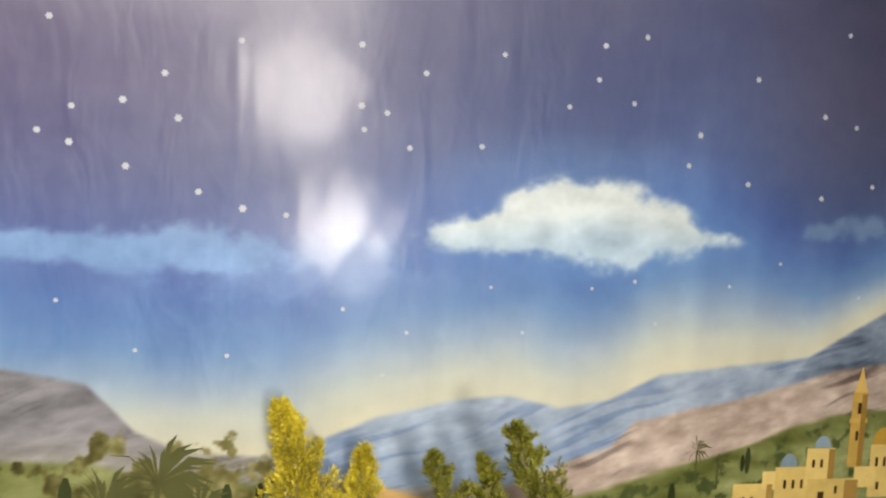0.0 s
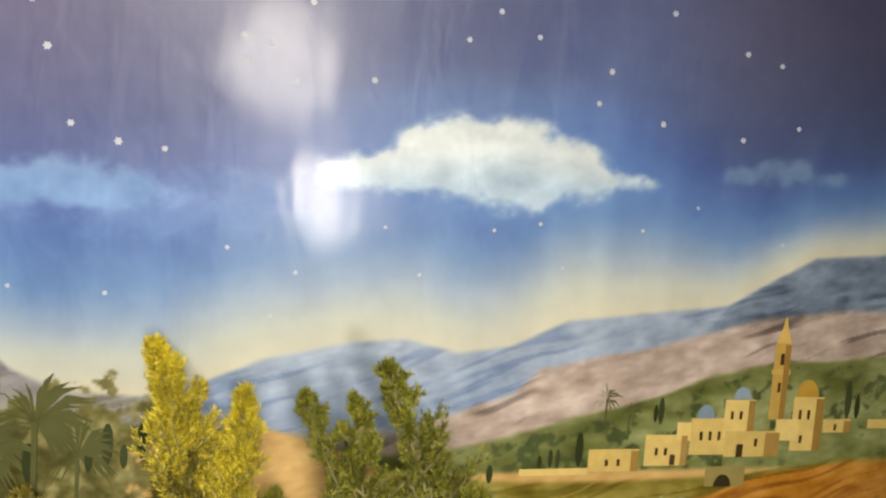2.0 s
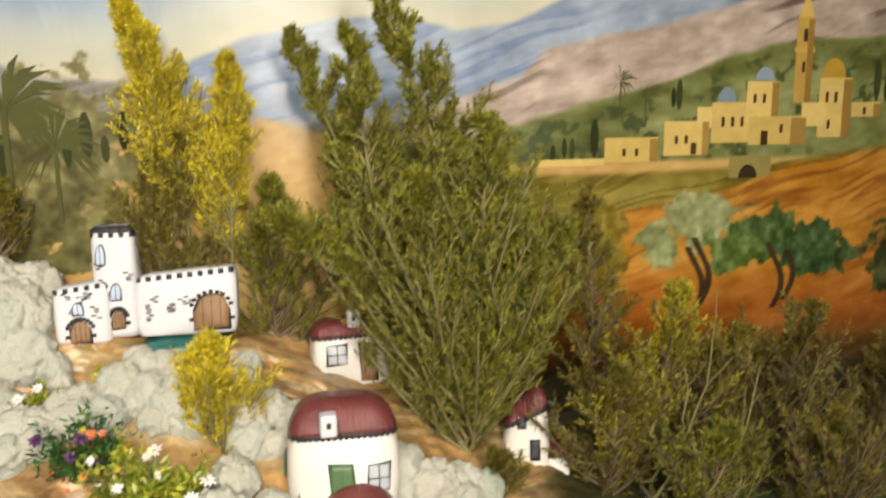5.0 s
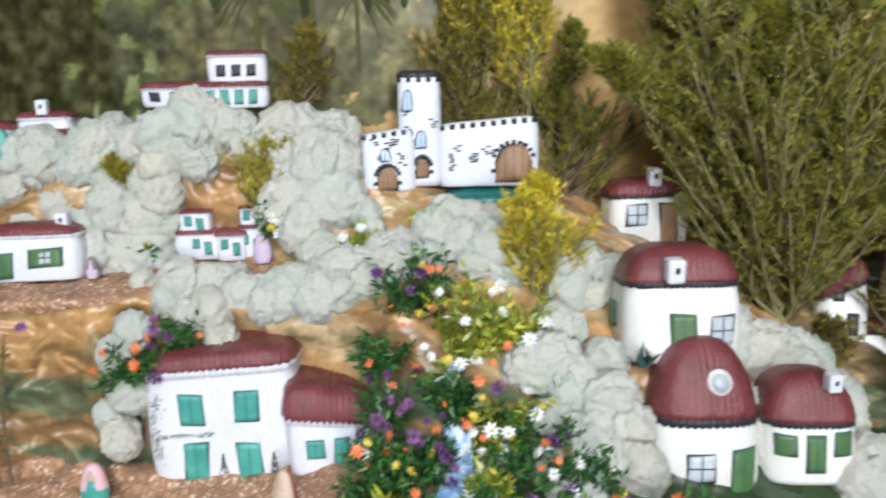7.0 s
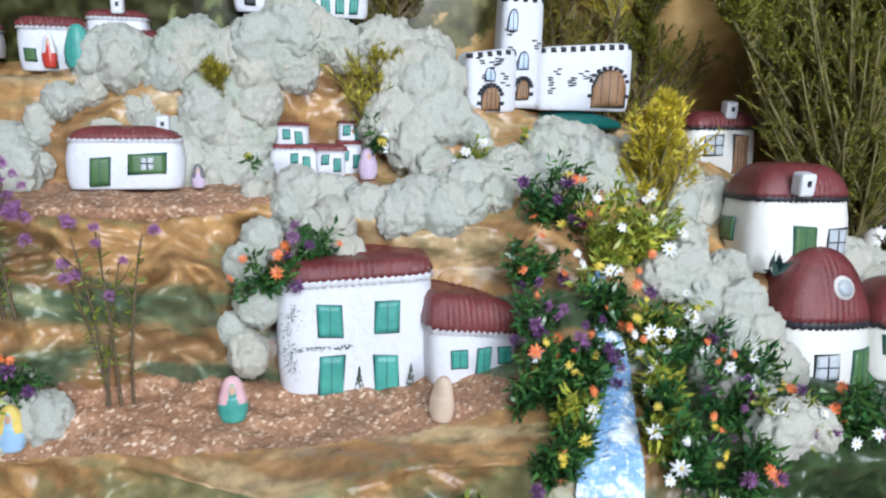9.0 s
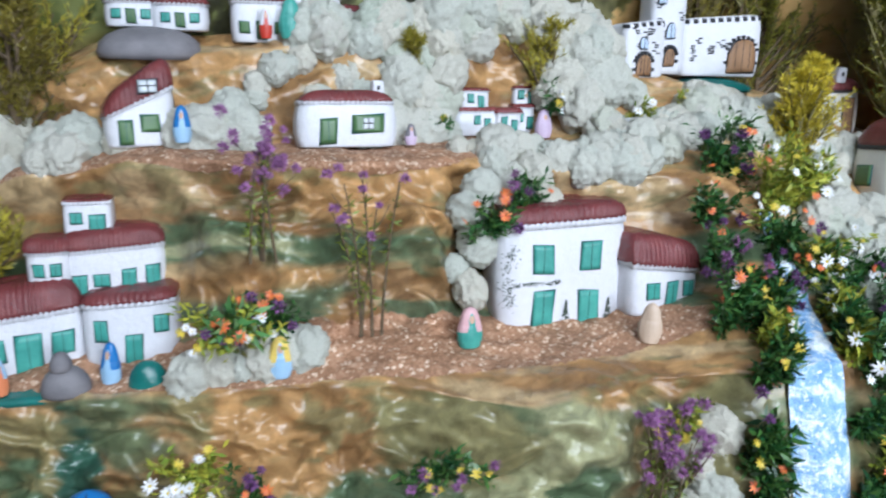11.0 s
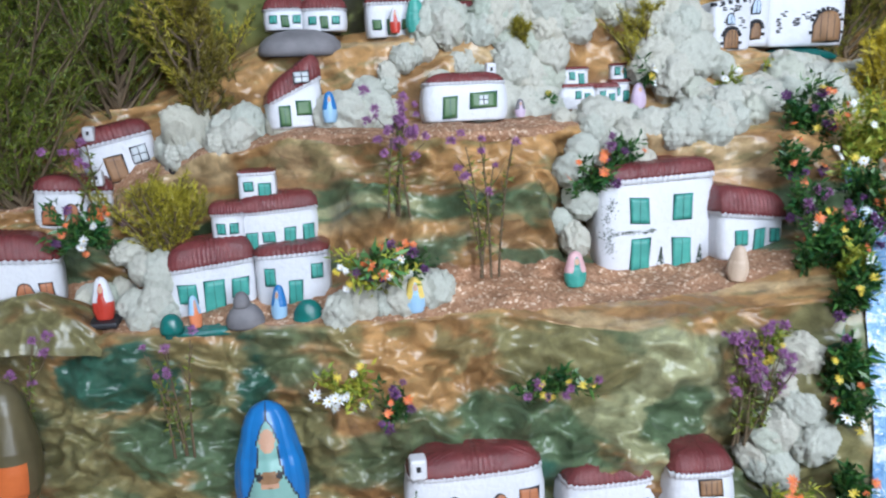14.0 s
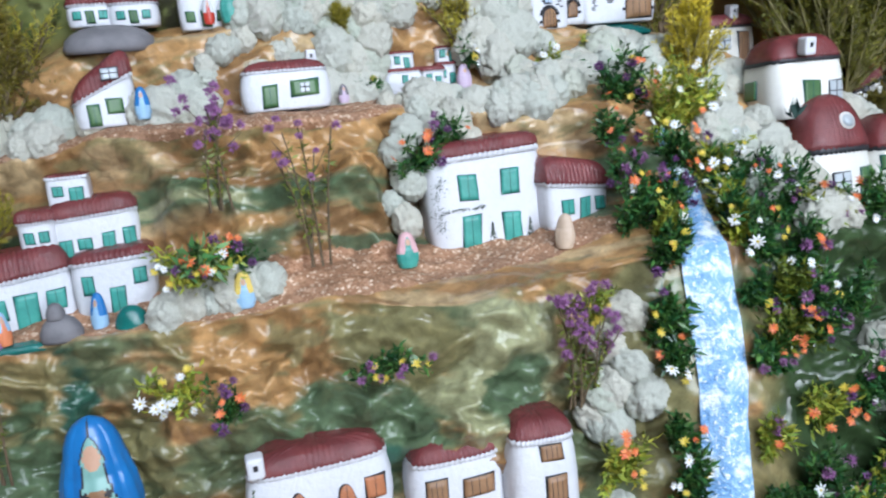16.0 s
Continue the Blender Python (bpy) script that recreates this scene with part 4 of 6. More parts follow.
def porthole(house, st, x, z, r):
    """a round dormer: pale rim, grey pane"""
    for name, rr, off, mat in (("dormer_rim", r, .0035, CREAM), ("dormer_pane", r * .72, .0048, GLASS_PAINT)):
        verts = [st.front(x, z, off)]
        for o in (off, off - .004):
            verts += [st.front(x + rr * math.cos(k * math.pi / 12), z + rr * math.sin(k * math.pi / 12), o) for k in range(24)]
        faces = [(0, 1 + k, 1 + (k + 1) % 24) for k in range(24)] + [(1 + k, 25 + k, 25 + (k + 1) % 24, 1 + (k + 1) % 24) for k in range(24)]
        part(name, (verts, faces), mat, house)


def chimney(house, p, s=0.012):
    x, y, z = p
    c = part("chimney", box(x - s / 2, x + s / 2, y - s / 2, y + s / 2, z - s * .4, z + s * .95, s * .18), WHITE, house)
    part("flue_hole", box(x - s * .13, x + s * .13, y - s * .53, y - s * .4, z + s * .2, z + s * .55), INK, c)


STONES = "painted stone houses"


def house(label):
    return thing("stone_house", label, "model house", pose(0, 0, 0), STONES)


def painted_bush(parent, st, x, z, h):
    """a little potted cypress inked on the wall"""
    rng = np.random.default_rng(int(abs(x) * 1e5))
    verts, faces = [], []
    for k in range(90):
        f = rng.random() ** .8
        xx, zz = x + (rng.random() - .5) * h * .42 * (1 - f), z + f * h
        v, fc = st.patch(xx, zz, 0.0009, 0.0009, 0.0014, False, 0, 1, 1, 0.0006)
        faces += [tuple(i + len(verts) for i in q) for q in fc]
        verts += v
    part("painted_plant", (verts, faces), GREEN_INK, parent)


def painted_vine(parent, st, line_pts, spread, count):
    """a climbing plant dabbed on the wall in fine dots"""
    rng = np.random.default_rng(count)
    verts, faces = [], []
    for k in range(count):
        q = rng.random() * (len(line_pts) - 1)
        i = int(q)
        a, b = line_pts[i], line_pts[i + 1]
        xx, zz = a[0] + (b[0] - a[0]) * (q - i) + rng.normal() * spread * .6, a[1] + (b[1] - a[1]) * (q - i) + rng.normal() * spread * .6
        r = rng.uniform(.0004, .0009)
        v, fc = st.patch(xx, zz, r, r, 0.0012, False, 0, 1, 1, 0.0006)
        faces += [tuple(n + len(verts) for n in f) for f in fc]
        verts += v
    part("painted_plant", (verts, faces), GREEN_INK, parent)


GREEN_INK = plain("green_ink", (0.03, 0.05, 0.035), (0.10, 0.13, 0.10), 0.6)

# two-storey house on the path, with a low annex
H = house("white two-storey painted stone house with teal shutters and red roof")
s = Stone(-.236, .603, .862, .114, .104, .066, 5.5, 10, .03, -5, -3)
add_block(H, s, .90, tiles=52, ridge=.0016, scallop=.003)
for x, z, k in ((-.019, .050, "shutter"), (.022, .052, "shutter")):
    add_opening(H, s, k, x, z, .017, .023)
for x, z in ((-.018, .004), (.022, .003)):
    add_opening(H, s, "door", x, z, .017, .031)
painted_bush(H, s, .002, .004, .022)
painted_bush(H, s, .040, .004, .022)
painted_vine(H, s, [(-.046, .022), (-.049, .040), (-.047, .060), (-.043, .072)], .0045, 150)
painted_vine(H, s, [(-.046, .040), (-.030, .0415), (-.014, .0405), (-.004, .0425)], .0016, 110)
s = Stone(-.149, .589, .876, .070, .064, .06, 7, 6, -.12, -5, 6)
add_block(H, s, .66, tiles=36, ridge=.0016, scallop=.003)
add_opening(H, s, "shutter", -.014, .014, .012, .013)
add_opening(H, s, "door", .005, .006, .010, .021)
add_opening(H, s, "shutter", .022, .014, .010, .012)

# farmhouse of stacked blocks with teal shutters
H = house("white stone farmhouse of stacked blocks with teal shutters and red roofs")
s = Stone(-.584, .690, .888, .078, .052, .05, 5, 6, .04, -4, 4)
add_block(H, s, .76, tiles=48, ridge=.0014, scallop=.0026)
for x, w, z, h, k in ((-.026, .010, .004, .017, "door"), (-.010, .011, .012, .009, "shutter"), (.010, .010, .008, .016, "shutter"), (.028, .010, .010, .016, "shutter")):
    add_opening(H, s, k, x, z - .004, w, h)
s = Stone(-.631, .684, .894, .032, .042, .03, 3, 7, 0, -4)
add_block(H, s, .80, tiles=26)
add_opening(H, s, "shutter", -.006, .014, .007, .009)
add_opening(H, s, "shutter", .006, .014, .007, .009)
s = Stone(-.602, .702, .926, .036, .036, .03, 7, 9, 0, -4)
add_block(H, s, .97, tiles=26)
add_opening(H, s, "shutter", -.008, .018, .008, .008)
add_opening(H, s, "door", .007, .006, .011, .018)
s = Stone(-.648, .668, .832, .082, .072, .055, 6, 5, .06, -4, 6)
add_block(H, s, .72, tiles=46, ridge=.0014, scallop=.0026)
add_opening(H, s, "shutter", -.023, .016, .016, .017)
add_opening(H, s, "door", .001, .004, .018, .031)
add_opening(H, s, "shutter", .025, .018, .015, .017)
s = Stone(-.575, .660, .832, .072, .065, .055, 4.5, 8, .03, -4, -4)
add_block(H, s, .90, tiles=36)
add_opening(H, s, "shutter", -.020, .028, .009, .016)
add_opening(H, s, "door", .003, .004, .012, .028)
add_opening(H, s, "shutter", .024, .034, .010, .013)
part("base_plate", box(-.690, -.540, .632, .70, .826, .833, .003), TEAL_DARK, H, "glossy dark teal base")

# slanted red-roofed stone with a dormer
H = house("leaning white stone house with glossy red slanted roof and dormer window")
s = Stone(-.558, .735, .998, .056, .058, .04, 3.6, 4.6, .33, -8, 12)
add_block(H, s, .66, tiles=30)
add_opening(H, s, "gwin", .006, .012, .014, .013)
add_opening(H, s, "gdoor", -.013, .002, .010, .019)
add_opening(H, s, "pane", .006, .043, .014, .010, 0, .003)
add_opening(H, s, "dark", 0.0, .030, .008, .018, 1)
# loaf-shaped stone
H = house("loaf-shaped white stone cottage with red roof strip and green door")
s = Stone(-.397, .695, 1.002, .086, .046, .045, 5, 4.2, 0, -8, 0)
add_block(H, s, .83, tiles=46)
add_opening(H, s, "gdoor", -.017, .003, .013, .020)
add_opening(H, s, "gwin", .016, .012, .026, .014)
add_opening(H, s, "pane", .016, .0145, .009, .009)
chimney(H, (-.370, .715, 1.045), .010)
# cluster of tiny cubes
H = house("cluster of small white stone cubes with dark red roofs")
for cx, y, z, w, h, rf in ((-.266, .738, 1.003, .050, .026, .88), (-.272, .742, 1.024, .028, .022, .9), (-.241, .734, 1.002, .026, .027, .84), (-.224, .738, 1.004, .022, .028, .9), (-.222, .744, 1.028, .024, .020, .9)):
    s = Stone(cx, y, z, w, h, .03, 6, 8, 0, -5)
    add_block(H, s, rf, tiles=24, ridge=.0004, scallop=.001)
    add_opening(H, s, "shutter", -.005, h * .42, .005, .007)
    add_opening(H, s, "shutter" if h < .026 else "door", .005, h * .2, .005, .010)
# dome cottages by the stream
H = house("cream stone cottage with glossy red bowl roof and curtained window")
s = Stone(.107, .577, .956, .090, .084, .066, 4.2, 3.6, 0, -8, -4)
add_block(H, s, .72, CREAM, tiles=44, ridge=.0005)
add_opening(H, s, "gdoor", -.002, .012, .018, .024)
add_opening(H, s, "pane", .026, .014, .016, .020)
add_opening(H, s, "gwin", .006, .022, .018, .018, -1)
chimney(H, (.096, .582, 1.022), .013)
H = house("cream domed stone cottage with tall red tiled dome and round dormer")
s = Stone(.113, .528, .868, .082, .116, .075, 3.0, 2.5, 0, -10, -4)
add_block(H, s, .55, CREAM, tiles=38, ridge=.0006)
add_opening(H, s, "pane", -.008, .020, .018, .018)
add_opening(H, s, "gdoor", .022, .008, .017, .033)
porthole(H, s, .006, .088, .0085)
add_opening(H, s, "gwin", .0, .034, .016, .02, -1)
H = house("low cream stone cottage with glossy rounded red roof and green shutters")
s = Stone(.186, .530, .880, .068, .077, .06, 3.4, 3.0, 0, -8, -6)
add_block(H, s, .60, CREAM, tiles=36, ridge=.0004)
for x, z, w, h, k in ((-.02, .022, .013, .014, "gwin"), (.0, .010, .012, .026, "gdoor"), (.019, .022, .012, .016, "gwin")):
    add_opening(H, s, k, x, z, w, h)
chimney(H, (.198, .543, .950), .010)
H = house("small cream stone cottage half hidden under juniper branches")
s = Stone(.136, .738, .998, .076, .062, .05, 4, 5, 0, -6, 4)
add_block(H, s, .80, CREAM, tiles=36)
add_opening(H, s, "pane", -.016, .022, .018, .018)
add_opening(H, s, "wood", .014, .004, .015, .036)
chimney(H, (.137, .750, 1.058), .012)
H = house("narrow white stone house with steep red roof beside juniper twigs")
s = Stone(.290, .680, .898, .048, .090, .045, 4, 3.2, .16, -8, -14)
add_block(H, s, .80, CREAM, tiles=30)
add_opening(H, s, "dark", -.004, .060, .007, .012)
add_opening(H, s, "dark", .008, .030, .008, .018)
s = Stone(.320, .676, .886, .028, .052, .03, 4, 4, 0, -8, -10)
add_block(H, s, .85, CREAM, tiles=20)
add_opening(H, s, "dark", 0, .014, .006, .012)
# houses along the top
H = house("long white stone building with flat roof and two-storey block")
s = Stone(-.285, .778, 1.132, .062, .020, .03, 6, 8, 0, 0)
add_block(H, s, .86, tiles=40)
for k in range(3):
    add_opening(H, s, "dark", -.018 + k * .017, .006, .007, .006)
s = Stone(-.234, .774, 1.130, .060, .022, .032, 6, 8, 0, 0, 5)
add_block(H, s, .88, tiles=30)
for k in range(4):
    add_opening(H, s, "shutter", -.02 + k * .012, .004, .006, .011)
s = Stone(-.231, .782, 1.148, .052, .030, .028, 6, 9, 0, 0, 5)
add_block(H, s, .93, tiles=30)
for k in range(3):
    add_opening(H, s, "dark", -.014 + k * .013, .010, .006, .008)
H = house("pair of white stone domes with red roofs on a grey slab")
for cx, w, h, z, y in ((-.566, .046, .034, 1.090, .805), (-.526, .050, .036, 1.088, .800), (-.545, .040, .034, 1.108, .822)):
    s = Stone(cx, y, z, w, h, .04, 3.2, 3.2, 0, -4)
    add_block(H, s, .66, tiles=28)
    add_opening(H, s, "gdoor", 0, .003, .007, .011)
    add_opening(H, s, "shutter", -.012, .007, .007, .007)
    add_opening(H, s, "shutter", .012, .007, .007, .007)
part("slab", Stone(-.552, .775, 1.064, .090, .026, .06, 2.6, 2.4, 0, 0).shell([0, .2, .5, .75, .9, .97, .995]), STONE, H, "grey slab")
H = house("white stone house group with red roofs and dark windows")
for cx, w, h, z, y, rf in ((-.458, .052, .042, 1.080, .782, .85), (-.390, .056, .032, 1.082, .780, .84), (-.410, .050, .044, 1.085, .795, .90)):
    s = Stone(cx, y, z, w, h, .04, 5, 6, 0, -4)
    add_block(H, s, rf, tiles=30)
    for k in (-1, 0, 1):
        add_opening(H, s, "gwin" if k else "gdoor", k * .015, .008 if k else .003, .008, .009 if k else .014)
chimney(H, (-.408, .80, 1.130), .010)
# west end
H = house("tilted white stone cottage with dark red roof and barred window")
s = Stone(-.740, .800, .938, .078, .064, .05, 4, 5, 0, -4, 10, -11)
add_block(H, s, .78, tiles=36)
add_opening(H, s, "pane", .020, .020, .015, .016)
add_opening(H, s, "brown", -.006, .006, .018, .026)
chimney(H, (-.772, .800, .990), .011)
H = house("white stone chapel with three brown arches and red roof")
s = Stone(-.786, .752, .905, .074, .052, .045, 4, 5, 0, -4, 12, 6)
add_block(H, s, .76, tiles=36)
for k in range(3):
    add_opening(H, s, "archterra", -.022 + k * .020, .005, .013, .020)
chimney(H, (-.758, .755, .952), .011)
H = house("white stone cottage with brown shutters beside the rock paper")
s = Stone(-.832, .690, .842, .090, .074, .05, 4, 5, -.1, -4, 10)
add_block(H, s, .72, tiles=36)
add_opening(H, s, "archterra", .012, .008, .014, .020)
add_opening(H, s, "terra", .030, .010, .010, .016)
# houses on the lowest terrace
H = house("long white stone house with arched terracotta doors and chimney")
s = Stone(-.432, .500, .680, .122, .070, .055, 4.2, 4.5, .05, -6, -4)
add_block(H, s, .80, tiles=60)
for x, z, w, h, k in ((-.042, .012, .016, .022, "terra"), (-.018, .002, .012, .034, "archterra"), (.020, .004, .014, .032, "archterra"), (.044, .020, .016, .018, "terra")):
    add_opening(H, s, k, x, z, w, h)
chimney(H, (-.480, .512, .741), .014)
H = house("white stone house with brown wooden shutters and taller end block")
s = Stone(-.322, .476, .664, .084, .076, .055, 4.5, 4.5, .02, -6, -4)
add_block(H, s, .84, tiles=44)
add_opening(H, s, "wood", -.020, .012, .017, .036)
add_opening(H, s, "wood", .016, .030, .026, .015)
s = Stone(-.254, .448, .656, .062, .102, .06, 4, 4, 0, -6, -4)
add_block(H, s, .86, tiles=40)
add_opening(H, s, "wood", .004, .068, .018, .012)
add_opening(H, s, "wood", .006, .020, .017, .034)


def build_castle():
    C = thing("stone_castle", "white painted stone castle with black battlements and brown arched gates", "model castle", pose(0, 0, 0), STONES)
    blocks = [Stone(-.100, .742, 1.057, .048, .053, .035, 6, 12, .05, -5, 6), Stone(-.074, .748, 1.060, .038, .100, .035, 5, 14, 0, -3, -4), Stone(-.014, .744, 1.059, .090, .058, .035, 7, 14, .06, -5, -3)]
    rng = random.Random(3)
    for b, s in enumerate(blocks):
        part("wall", s.shell([0, .05, .2, .5, .8, .93, .98, .999]), WHITE, C)
        n = (6, 5, 10)[b]
        for k in range(n):
            x = -s.a * .9 + 2 * s.a * .9 * k / (n - 1)
            top = s.h * (1 + s.slant * x / s.a)
            part("merlon", s.patch(x, top * .90, s.a * 1.0 / n, top * .075, .0012, False, 0, 2, 2, .002), INK, C)
        for k in range((7, 8, 12)[b]):
            x, z = rng.uniform(-.75, .75) * s.a, rng.uniform(.1, .82) * s.h
            for j in range(rng.choice((2, 3, 4))):
                part("painted_brick", s.patch(x + rng.uniform(-.003, .003), z + j * .0022, .0042, .0012, .0008, False, 0, 1, 1, .001), INK, C)
    s = blocks[1]
    part("roof", s.shell([.94, .97, .999], .0008), INK, C, "flat black tower roof")
    for s, k, x, z, w, h in ((blocks[0], "archwood", -.003, .002, .016, .019), (blocks[0], "archblue", -.004, .027, .008, .010), (blocks[1], "archwood", .002, .008, .010, .016), (blocks[1], "archblue", .001, .034, .008, .014), (blocks[1], "archblue", -.010, .066, .007, .017), (blocks[2], "archwood", .022, .004, .031, .032)):
        add_opening(C, s, k, x, z, w, h)
        if k == "archwood":
            for j in range(11):
                t = math.pi * j / 10
                rx, rz = w / 2 + .0026, h
                zz = z + (h * .55 + (h * .45 + .0026) * math.sin(t) if 0 < j < 10 else h * .3)
                part("arch_stone", s.patch(x + rx * math.cos(t), zz - .0016, .0036, .0030, .0014, False, 0, 2, 2, .001), INK, C)
    part("base_plate", Stone(-.020, .732, 1.044, .095, .013, .05, 4, 2, 0, 0).shell([0, .3, .6, .85, .97, .999]), TEAL_DARK, C, "dark teal base")


build_castle()

# ---- painted stone figurines, plain shapes ----


def figurine(label, x, y, z, w, h, robe, veil, face=True, yaw=0.0, held=None, category="figurine"):
    """an egg-shaped stone with a veil, a robe and a plain face patch, in one mesh"""
    w, h = (w * .80, h) if h < .1 else (w, h)
    me = bpy.data.meshes.new("figurine")
    sides, rows = 96, 72
    verts, faces, mats = [], [], []
    for j in range(rows + 1):
        u = j / rows
        r = float(np.interp(u, [0, .06, .18, .34, .50, .62, .72, .80, .88, .94, .98, 1], [.80, .90, .97, 1.0, .94, .83, .74, .68, .57, .42, .24, .001]))
        for i in range(sides):
            t = 2 * math.pi * i / sides
            c, sn = math.cos(t), math.sin(t)
            hood = 1 + (.07 if sn > -.72 else 0) * (.15 < u < .97)
            fold = 1 + (.016 if held is not None else .005) * math.sin(t * 13 + 5 * u) * (.1 < u < .7)
            arms = .05 * math.exp(-((u - .44) / .07) ** 2) * (sn < 0) * (held is not None)
            chin = -.06 * math.exp(-((u - .58) / .04) ** 2) * (sn < -.6)
            verts.append((w / 2 * r * c * hood * fold, w * .40 * r * sn * (hood * fold + arms + chin), h * u))
    for j in range(rows):
        for i in range(sides):
            a, i2 = j * sides + i, (i + 1) % sides
            faces.append((a, j * sides + i2, (j + 1) * sides + i2, (j + 1) * sides + i))
            t = 2 * math.pi * (i + .5) / sides
            u = (j + .5) / rows
            fx, front = math.cos(t), math.sin(t) < -.2
            # the veil opens in front from the brow to the hem
            gap = float(np.interp(u, [0, .25, .45, .60, .72, .84, .88], [.80, .70, .42, .30, .38, .20, 0]))
            slot = 0 if front and abs(fx) < gap and u < .87 or u < .05 else 1
            if held is None and slot == 1 and (u < .42 or not face) and math.sin(t) < .15:
                slot = 0
            if slot == 1 and front and u > .05 and abs(fx) < gap + .05:
                slot = 4
            if face and front and (fx / .30) ** 2 + ((u - .73) / .095) ** 2 < 1:
                slot = 2
            if held is not None and front:
                if (fx / .30) ** 2 + ((u - .44) / .075) ** 2 < 1 and u < .50:
                    slot = 3
                if ((abs(fx) - .30) / .08) ** 2 + ((u - .46) / .035) ** 2 < 1:
                    slot = 4
                if ((abs(fx) - .14) / .12) ** 2 + ((u - .385) / .025) ** 2 < 1:
                    slot = 2
            mats.append(slot)
    faces.append(tuple(reversed(range(sides))))
    mats.append(0)
    me.from_pydata(verts, [], faces)
    for m in (robe, veil, SKIN, held or robe, INK if held is not None else veil):
        me.materials.append(m)
    me.polygons.foreach_set("material_index", mats)
    me.polygons.foreach_set("use_smooth", [True] * len(faces))
    ob = new("figurine", me)
    ob.matrix_world = pose(x, y, z, -5, 0, yaw)
    return tagged(ob, label, category, "painted stone figurines")


figurine("large painted stone figurine, blue veil, sage robe, brown jar", -.603, .572, .672, .060, .112, SAGE, BLUE, held=WOOD)
figurine("red-robed painted stone figurine with white veil on the path", -.747, .668, .839, .023, .040, RED, WHITE)
figurine("pale blue stone figurine with yellow veil on the gravel path", -.466, .602, .846, .022, .032, LIGHT_BLUE, YELLOW)
figurine("green stone figurine with pink veil beside the two-storey house", -.323, .586, .864, .024, .032, TEAL, PINK)
figurine("sand-coloured stone figurine with red edge on the gravel path", -.184, .556, .868, .022, .032, PEBBLE, RED, face=False, yaw=-40)
figurine("blue painted stone figurine beside the leaning house", -.528, .722, 1.003, .017, .030, LIGHT_BLUE, BLUE)
figurine("lilac stone figurine beside the white cubes", -.212, .722, 1.003, .019, .026, LILAC, LILAC)
figurine("small dark stone figurine beside the loaf-shaped cottage", -.345, .695, 1.003, .012, .018, LILAC, STONE)
figurine("blue stone figurine with bright blue veil by the farmhouse door", -.588, .640, .834, .018, .034, LIGHT_BLUE, BLUE, yaw=-25)
figurine("orange and grey stone figurine by the farmhouse", -.662, .640, .834, .014, .030, ORANGE, LIGHT_BLUE, yaw=30)
figurine("teal stone figurine in front of the upper houses", -.435, .768, 1.084, .024, .034, TEAL, TEAL, face=False)
figurine("red stone figurine in front of the upper houses", -.456, .768, 1.084, .013, .026, RED, WHITE)
figurine("black and pink stone figurine beside the tilted cottage", -.683, .768, .950, .026, .040, INK, SKIN, face=False)


figurine("large painted stone figurine with olive hood and orange robe", -.822, .585, .712, .062, .108, ORANGE_DEEP, KHAKI_PAINT, yaw=-50)
tagged(part("base", box(-.760, -.734, .655, .681, .833, .839, .002), INK), "small black base under the red figurine", "base")


def rock(label, x, y, z, w, h, d, mat, category="stone"):
    s = Stone(x, y - d / 2, z, w, h, d, 2.3, 2.1, 0, 0, 0)
    ob = part("stone", s.shell([0, .12, .3, .5, .7, .84, .93, .98, .998], sides=32), mat)
    return tagged(ob, label, category)


rock("grey pebble shaped like a seated animal by the farmhouse", -.618, .636, .833, .036, .022, .026, STONE)
rock("small grey pebble head on the larger pebble", -.620, .636, .852, .016, .014, .016, STONE)
rock("glossy dark teal painted pebble by the farmhouse", -.683, .636, .833, .022, .017, .02, TEAL_DARK)
rock("glossy dark teal painted pebble beside the door", -.561, .632, .833, .030, .022, .022, TEAL_DARK)
rock("brown painted stone beside the juniper twigs", .36, .58, .857, .03, .022, .03, ROOF)
rock("dark teal painted base stone under the round cottages", .165, .515, .864, .08, .008, .04, TEAL_DARK)


def spiky_plant(x, y, z, size, n, seed):
    rng = np.random.default_rng(seed)
    ds = [(rng.normal() * .7, -.35 + rng.normal() * .2, rng.uniform(.5, 1.2)) for k in range(n)]
    ob = part("agave_plant", blades([(x + rng.normal() * .001, y, z) for k in range(n)], ds, size, size * .09, rng), AGAVE)
    return tagged(ob, "small dark spiky agave against the stone wall", "plant")


AGAVE = leafy("agave_leaf", [(0.02, 0.05, 0.045), (0.05, 0.10, 0.085)], 0.4)
spiky_plant(.074, .568, .958, .020, 16, 1)
spiky_plant(-.408, .492, .684, .020, 16, 2)
# ---- stream ----
def build_stream():
    verts, faces = [], []
    n, m = 90, 12
    for i in range(n + 1):
        t = i / n
        y = .598 - t * .26
        cx = float(np.interp(-y, [-.60, -.545, -.51, -.478, -.445, -.435, -.42, -.38, -.34], [-.060, -.062, -.079, -.096, -.099, -.103, -.113, -.130, -.14]))
        w = float(np.interp(-y, [-.60, -.545, -.51, -.478, -.445, -.40, -.34], [.012, .020, .030, .043, .044, .046, .055]))
        for j in range(m + 1):
            x = cx + (j / m - .5) * w
            lift = .009 + .0018 * noise.noise(Vector((x * 150, y * 150, 0))) - .005 * abs(2 * j / m - 1)
            verts.append((x, y - lift * .8, ground(x, y) + lift * .5))
    for i in range(n):
        for j in range(m):
            a = i * (m + 1) + j
            faces.append((a, a + 1, a + m + 2, a + m + 1))
    ob = part("water", (verts, faces), WATER)
    tagged(ob, "pale blue glittering paper stream running down the slope", "stream", kind="structure")


build_stream()
rock("round grey pebble lying in the stream", -.131, .378, .672, .03, .026, .03, STONE)


